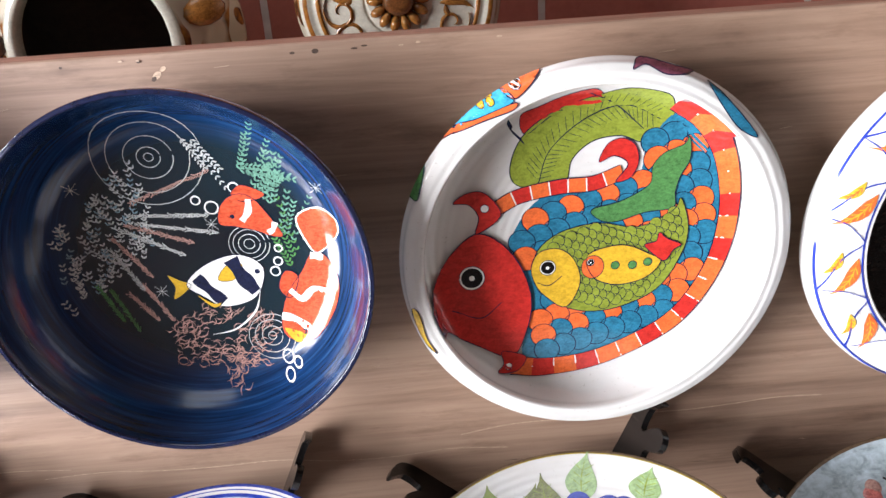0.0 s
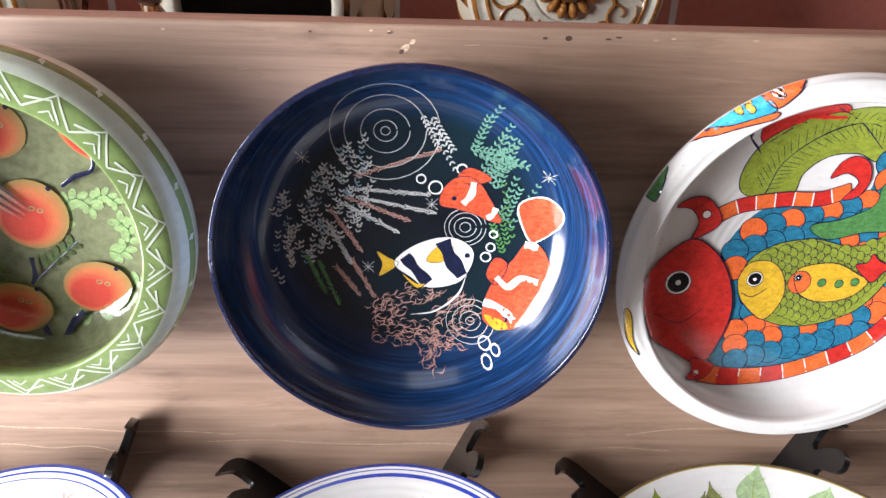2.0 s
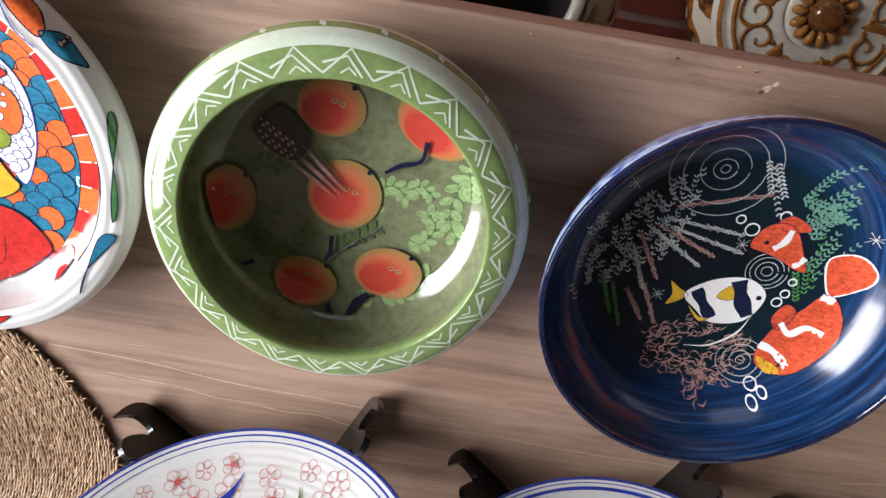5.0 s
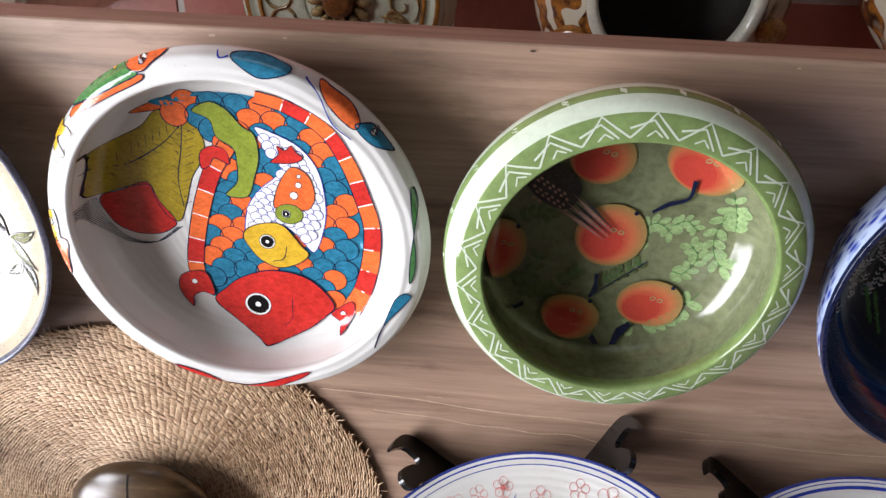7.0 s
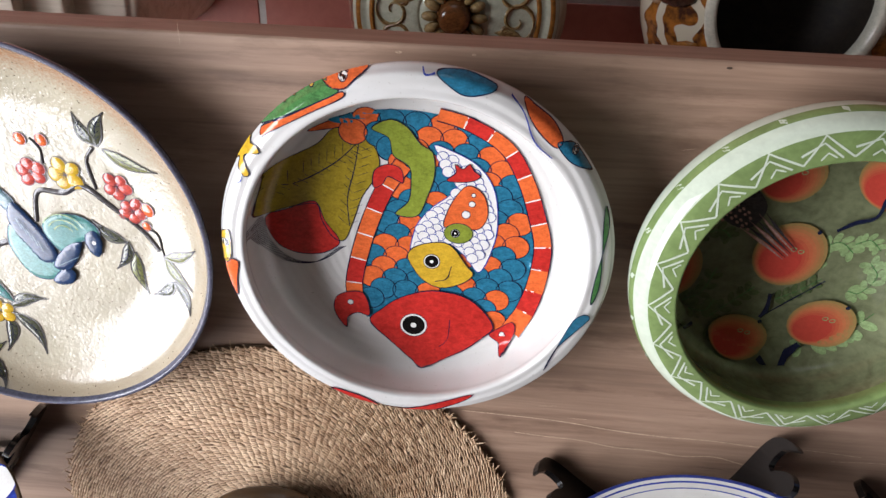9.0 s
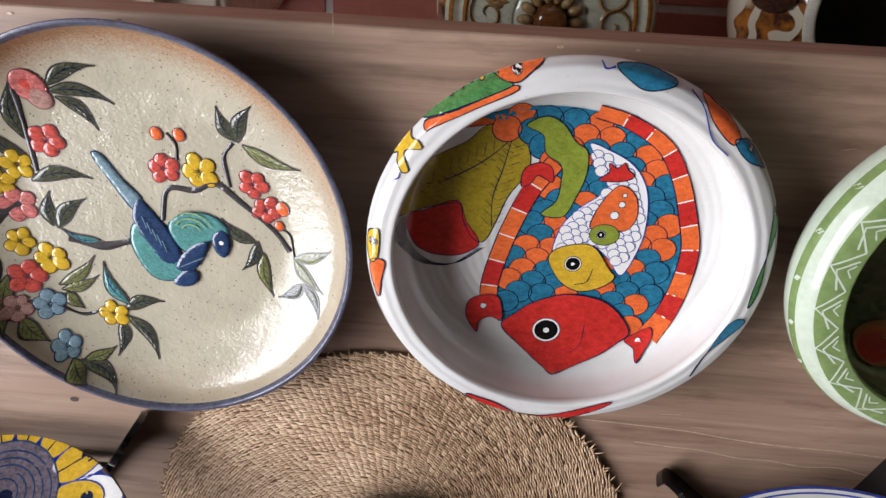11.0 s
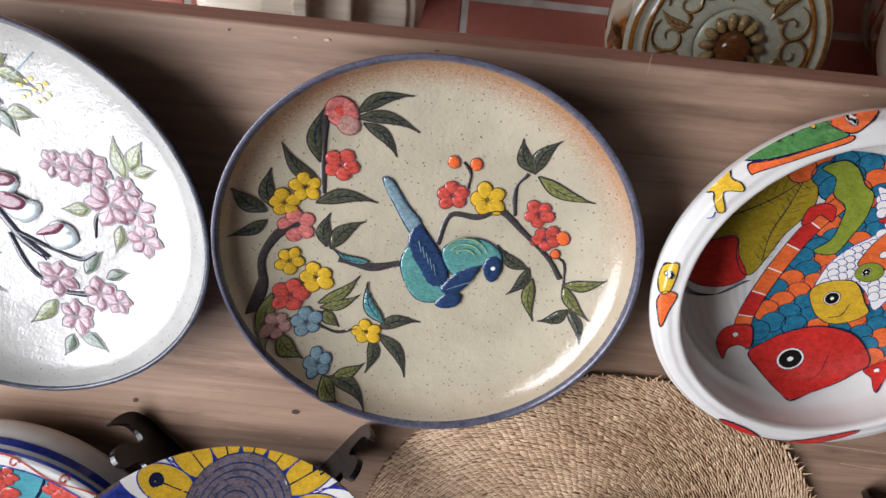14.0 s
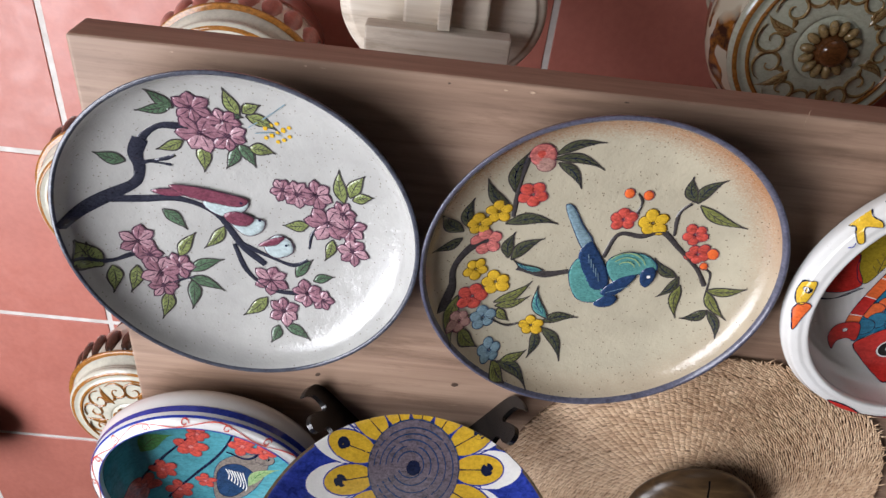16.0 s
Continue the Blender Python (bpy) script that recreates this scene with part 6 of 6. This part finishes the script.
def scrollwork(e, prof, r0, r1, mats, n, seed):
    """Raised scrolls and leaves round a lid."""
    p = Paint(Surface(prof, "top"), mats, 0.004)
    for k in range(n):
        a0 = 2 * math.pi * k / n + seed
        for s in (-1, 1):
            c = np.array((math.cos(a0 + s * 0.30), math.sin(a0 + s * 0.30))) * (r0 + r1) / 2
            sp = [c + np.array((math.cos(a0 + s * b), math.sin(a0 + s * b))) * (r1 - r0) * 0.42 * (1 - b / 8.5) for b in np.linspace(-0.6, 7.2, 26)]
            p.line(sp, mats[0], 0.0062, False, True, 0.0032)
            p.line(sp[:16], mats[1], 0.0030, False, True, 0.0042)
        d = np.array((math.cos(a0), math.sin(a0)))
        leaf(p, d * (r0 + 0.004), d * (r1 - 0.003), 0.014, mats[0], mats[1], 0.003)
        t = np.array((-d[1], d[0]))
        for s in (-1, 1):
            leaf(p, d * (r0 + 0.012), d * (r0 + 0.026) + t * s * 0.016, 0.008, mats[0], mats[1], 0.0025, 0.2 * s)
    return p.make("scrollwork", e, "raised gilt-brown scrolls and leaves")


def lidded_jar(x, y, ztop, rl, cream, accent, name="lidded_jar", label="cream glazed lidded jar with brown scrollwork standing on the floor", flowerk=True, body=M_CARVED):
    e = empty(name, x, y, FLOOR + 0.004)
    h = ztop - FLOOR - 0.036
    bm = bmesh.new()
    turned(bm, curve_pts([(0, 0), (rl * 0.62, 0), (rl * 0.66, 0.012), (rl * 0.70, h * 0.18), (rl * 0.94, h * 0.5), (rl * 1.10, h * 0.78), (rl * 1.06, h * 0.9), (rl * 0.98, h * 0.97), (rl * 0.9, h), (0, h - 0.002)], 5), 72)
    part("body", bm, body, e)
    prof = [tuple(q) for q in curve_pts([(0, h + 0.022), (rl * 0.28, h + 0.021), (rl * 0.34, h + 0.018), (rl * 0.40, h + 0.020), (rl * 0.75, h + 0.013), (rl * 0.80, h + 0.016), (rl * 0.86, h + 0.012), (rl * 0.93, h + 0.014), (rl * 0.985, h + 0.009), (rl, h + 0.004)], 4)]
    bm = bmesh.new()
    turned(bm, prof + [(rl * 0.99, h), (0, h + 0.001)], 96)
    for f in bm.faces:
        c = f.calc_center_median()
        r = math.hypot(c.x, c.y) / rl
        f.material_index = int(0.77 < r < 0.83 or 0.915 < r < 0.955)
    lid = part("lid", bm, [cream, accent], e)
    if flowerk:
        scrollwork(lid, prof, rl * 0.38, rl * 0.80, [M_GOLD if cream is M_SAGE else accent, M_KNOB, C_INK, C_YELLOW], 6, x * 5)
    bm = bmesh.new()
    for k in range(14):
        a = 2 * math.pi * k / 14
        d = Vector((math.cos(a), math.sin(a), 0))
        m = Matrix.Translation(d * rl * 0.235 + Vector((0, 0, h + 0.026))) @ Matrix.Rotation(a, 4, "Z") @ Matrix.Diagonal((rl * 0.085, rl * 0.05, 0.008, 1))
        bmesh.ops.create_uvsphere(bm, u_segments=10, v_segments=6, radius=1, matrix=m)
    for f in bm.faces:
        f.smooth = True
    part("petal_ring", bm, M_GOLD if cream is M_SAGE else M_AMBER, lid)
    bm = bmesh.new()
    turned(bm, curve_pts([(0, h + 0.018), (rl * 0.17, h + 0.020), (rl * 0.15, h + 0.030), (rl * 0.13, h + 0.036), (rl * 0.145, h + 0.041), (rl * 0.10, h + 0.047), (0, h + 0.048)], 4), 40)
    part("knob", bm, M_KNOB, lid, "amber brown glazed knob")
    return tagged(e, label, "jar", "glazed jars on the floor")


lidded_jar(-0.905, -0.062, 0.225, 0.143, M_SAGE, M_AMBER)
lidded_jar(-0.030, 0.004, 0.235, 0.137, M_CREAM, M_AMBER, label="cream lidded jar with amber rings and brown flower knob")


def petal_jar(x, y, ztop, rl, lid, accent, petal, name, label, body=M_CREAM):
    """A lidded jar with a collar of raised petals round its shoulder and a dark foot."""
    jar = lidded_jar(x, y, ztop, rl, lid, accent, name, label, True, body)
    h = ztop - FLOOR - 0.036
    n = 26
    bm = bmesh.new()
    turned(bm, curve_pts([(rl * 0.60, 0.001), (rl * 0.70, 0.001), (rl * 0.73, h * 0.10), (rl * 0.77, h * 0.24), (rl * 0.90, h * 0.40), (rl * 0.86, h * 0.42)], 4), 72)
    part("foot", bm, petal, jar, "dark glazed foot")
    for k in range(n):
        bm = bmesh.new()
        a = 2 * math.pi * k / n
        m = Matrix.Translation(Vector((math.cos(a) * rl * 1.085, math.sin(a) * rl * 1.085, h * 0.80))) @ Matrix.Rotation(a, 4, "Z") @ Matrix.Rotation(1.35, 4, "Y") @ Matrix.Diagonal((h * 0.10, rl * 0.125, rl * 0.07, 1))
        bmesh.ops.create_uvsphere(bm, u_segments=12, v_segments=6, radius=1, matrix=m)
        for f in bm.faces:
            f.smooth = True
        part("shoulder_petal", bm, petal, jar)
    bm = bmesh.new()
    turned(bm, curve_pts([(rl * 1.08, h * 0.895), (rl * 1.115, h * 0.90), (rl * 1.11, h * 0.915), (rl * 1.05, h * 0.92)], 4), 72)
    part("collar", bm, M_AMBER, jar)
    return jar


petal_jar(-2.07, -1.04, 0.250, 0.146, M_CREAM, M_AMBER, M_BROWN, "petal_jar", "cream lidded jar with dark brown shoulder petals beside the table")
petal_jar(-2.035, -0.50, 0.235, 0.140, M_CREAM, M_AMBER, M_BROWN, "petal_jar", "cream lidded jar with dark brown petals and foot on the tiles")
petal_jar(-1.81, -0.265, 0.235, 0.140, M_CREAM, M_AMBER, M_TERRA, "terracotta_petal_jar", "cream jar with terracotta pink petals partly under the table")


def open_vase(x, y, ztop, rm, R, name, label):
    e = empty(name, x, y, FLOOR + 0.004)
    h = ztop - FLOOR
    bm = bmesh.new()
    turned(bm, curve_pts([(0, 0), (R * 0.6, 0), (R * 0.64, 0.012), (R * 0.8, h * 0.3), (R, h * 0.62), (R * 0.97, h * 0.76), (R * 0.80, h * 0.89), (rm * 1.0, h * 0.955), (rm * 0.96, h * 0.97)], 5), 96)
    part("body", bm, M_CARVED, e)
    bm = bmesh.new()
    turned(bm, curve_pts([(rm * 0.95, h * 0.955), (rm * 1.0, h * 0.985), (rm * 0.98, h), (rm * 0.90, h + 0.002), (rm * 0.86, h * 0.985), (rm * 0.87, h * 0.93)], 4), 96)
    part("mouth_rim", bm, M_CREAM, e, "cream glazed mouth ring")
    bm = bmesh.new()
    turned(bm, curve_pts([(rm * 0.87, h * 0.94), (R * 0.85, h * 0.7), (R * 0.8, h * 0.4), (0, h * 0.2)], 4), 64)
    part("hollow", bm, M_DARK, e, "dark matte inside")
    for k in range(11):
        bm = bmesh.new()
        a = 2 * math.pi * (k + 0.4) / 11
        d = Vector((math.cos(a), math.sin(a), 0))
        m = Matrix.Translation(d * rm * 1.28 + Vector((0, 0, h * 0.900))) @ Matrix.Rotation(a, 4, "Z") @ Matrix.Rotation(0.5, 4, "Y") @ Matrix.Diagonal((rm * 0.26, rm * 0.17, 0.010, 1))
        bmesh.ops.create_uvsphere(bm, u_segments=12, v_segments=6, radius=1, matrix=m)
        for f in bm.faces:
            f.smooth = True
        part("neck_petal", bm, M_BROWN if k % 2 else M_AMBER, e)
    return tagged(e, label, "vase", "glazed jars on the floor")


open_vase(-0.452, -0.03, 0.21, 0.120, 0.185, "open_vase", "open cream vase with brown and amber petals round the mouth")


def pale_stool():
    e = empty("wooden_block_stand", -1.485, -0.06, FLOOR + 0.004)
    h = 0.24 - FLOOR
    bm = bmesh.new()
    turned(bm, curve_pts([(0, 0), (0.14, 0), (0.15, 0.012), (0.152, h * 0.5), (0.152, h - 0.025), (0.138, h - 0.004), (0.12, h), (0, h)], 4), 56)
    bmesh.ops.scale(bm, verts=bm.verts, vec=(1.0, 0.8, 1))
    part("drum", bm, M_PALEWOOD, e)
    bm = bmesh.new()
    part("board", box(bm, -0.105, -0.055, h + 0.028, 0.098, -0.012, h + 0.062, 0.003), M_PALEWOOD, e)
    bm = bmesh.new()
    part("block", box(bm, -0.055, -0.05, h, 0.065, 0.06, h + 0.03, 0.004), M_PALEWOOD, e)
    bm = bmesh.new()
    part("peg", box(bm, -0.006, -0.011, h + 0.03, 0.012, 0.10, h + 0.055, 0.002), M_PALEWOOD, e)
    tagged(e, "pale unpainted wooden block stand with a board on top", "stand")


pale_stool()


def dark_pot():
    e = empty("dark_pot", -2.76, -1.50, FLOOR + 0.004)
    bm = bmesh.new()
    turned(bm, curve_pts([(0, 0), (0.08, 0), (0.12, 0.06), (0.13, 0.12), (0.10, 0.18), (0.08, 0.2), (0.075, 0.2), (0.09, 0.16), (0, 0.02)], 4), 48)
    part("body", bm, M_BROWN, e)
    tagged(e, "dark brown glazed pot on the tiled floor", "pot")


dark_pot()


# ---- scratches and knots in the table top ----
def table_marks():
    pale = glaze("bare_wood_scratch", (0.50, 0.36, 0.25), 0.6, 0.3, 90)
    dark = glaze("wood_knot", (0.075, 0.045, 0.03), 0.6, 0.3, 90)
    flat = Surface([(0, 0), (6, 0)], "top")
    p = Paint(flat, [pale, dark], 0.01)
    rng = random.Random(12)
    at = lambda x, y: np.array((x, y))
    for x0, x1, y0, y1 in ((-0.86, -0.42, -0.398, -0.425), (-0.80, -0.50, -0.425, -0.448), (-0.45, 0.05, -0.43, -0.445), (0.0, 0.4, -0.42, -0.41)):
        pts = [at(x0 + (x1 - x0) * k / 8, y0 + (y1 - y0) * k / 8 + rng.uniform(-0.0035, 0.0035)) for k in range(9)]
        p.line(pts, pale, 0.0011)
    for x, y, r in ((-0.242, -0.019, 0.0045), (-0.236, -0.014, 0.003)):
        p.disc(at(x, y), r, pale, r * 0.6, 0.6)
    for x, y, r in ((-0.245, -0.022, 0.0025), (-0.105, -0.008, 0.003), (-1.42, -0.425, 0.005), (-1.60, -0.43, 0.004), (-0.9, -0.02, 0.002)):
        p.disc(at(x, y), r, dark, r * 0.7, rng.random())
    for k in range(70):
        x, y = rng.uniform(-1.82, 1.1), rng.uniform(-0.6, -0.004)
        a = rng.uniform(-0.25, 0.25) + (1.57 if k % 9 == 0 else 0)
        l = rng.uniform(0.004, 0.03)
        p.line([at(x, y), at(x + l * math.cos(a), y + l * math.sin(a))], rng.choice((pale, pale, dark)), 0.0006, taper=True)
    for k in range(26):
        x = rng.uniform(-1.8, 1.0)
        p.disc(at(x, rng.uniform(-0.0045, -0.001) - 0.004), rng.uniform(0.001, 0.003), rng.choice((dark, pale)), rng.uniform(0.0006, 0.0012))
    tagged(p.make("wear", TABLE), kind="stuff").location = (0.5, 0.5, TOP - FLOOR)


table_marks()


# floor tiles, one by one
n = 0
me = None
for i in range(-8, 9):
    for j in range(-9, 9):
        x, y = -2.02 + 0.5 * i, -0.34 + 0.5 * j
        if not (-6 < x < 4.4 and -4.9 < y < 4.4):
            continue
        if me is None:
            bm = bmesh.new()
            box(bm, -0.2435, -0.2435, -0.004, 0.2435, 0.2435, 0.004, 0.0015, 1)
            me = bpy.data.meshes.new("tile")
            bm.to_mesh(me)
            bm.free()
            me.materials.append(M_TILE)
        ob = new("tile", me)
        ob.parent = floor
        ob.location = (x, y, FLOOR)
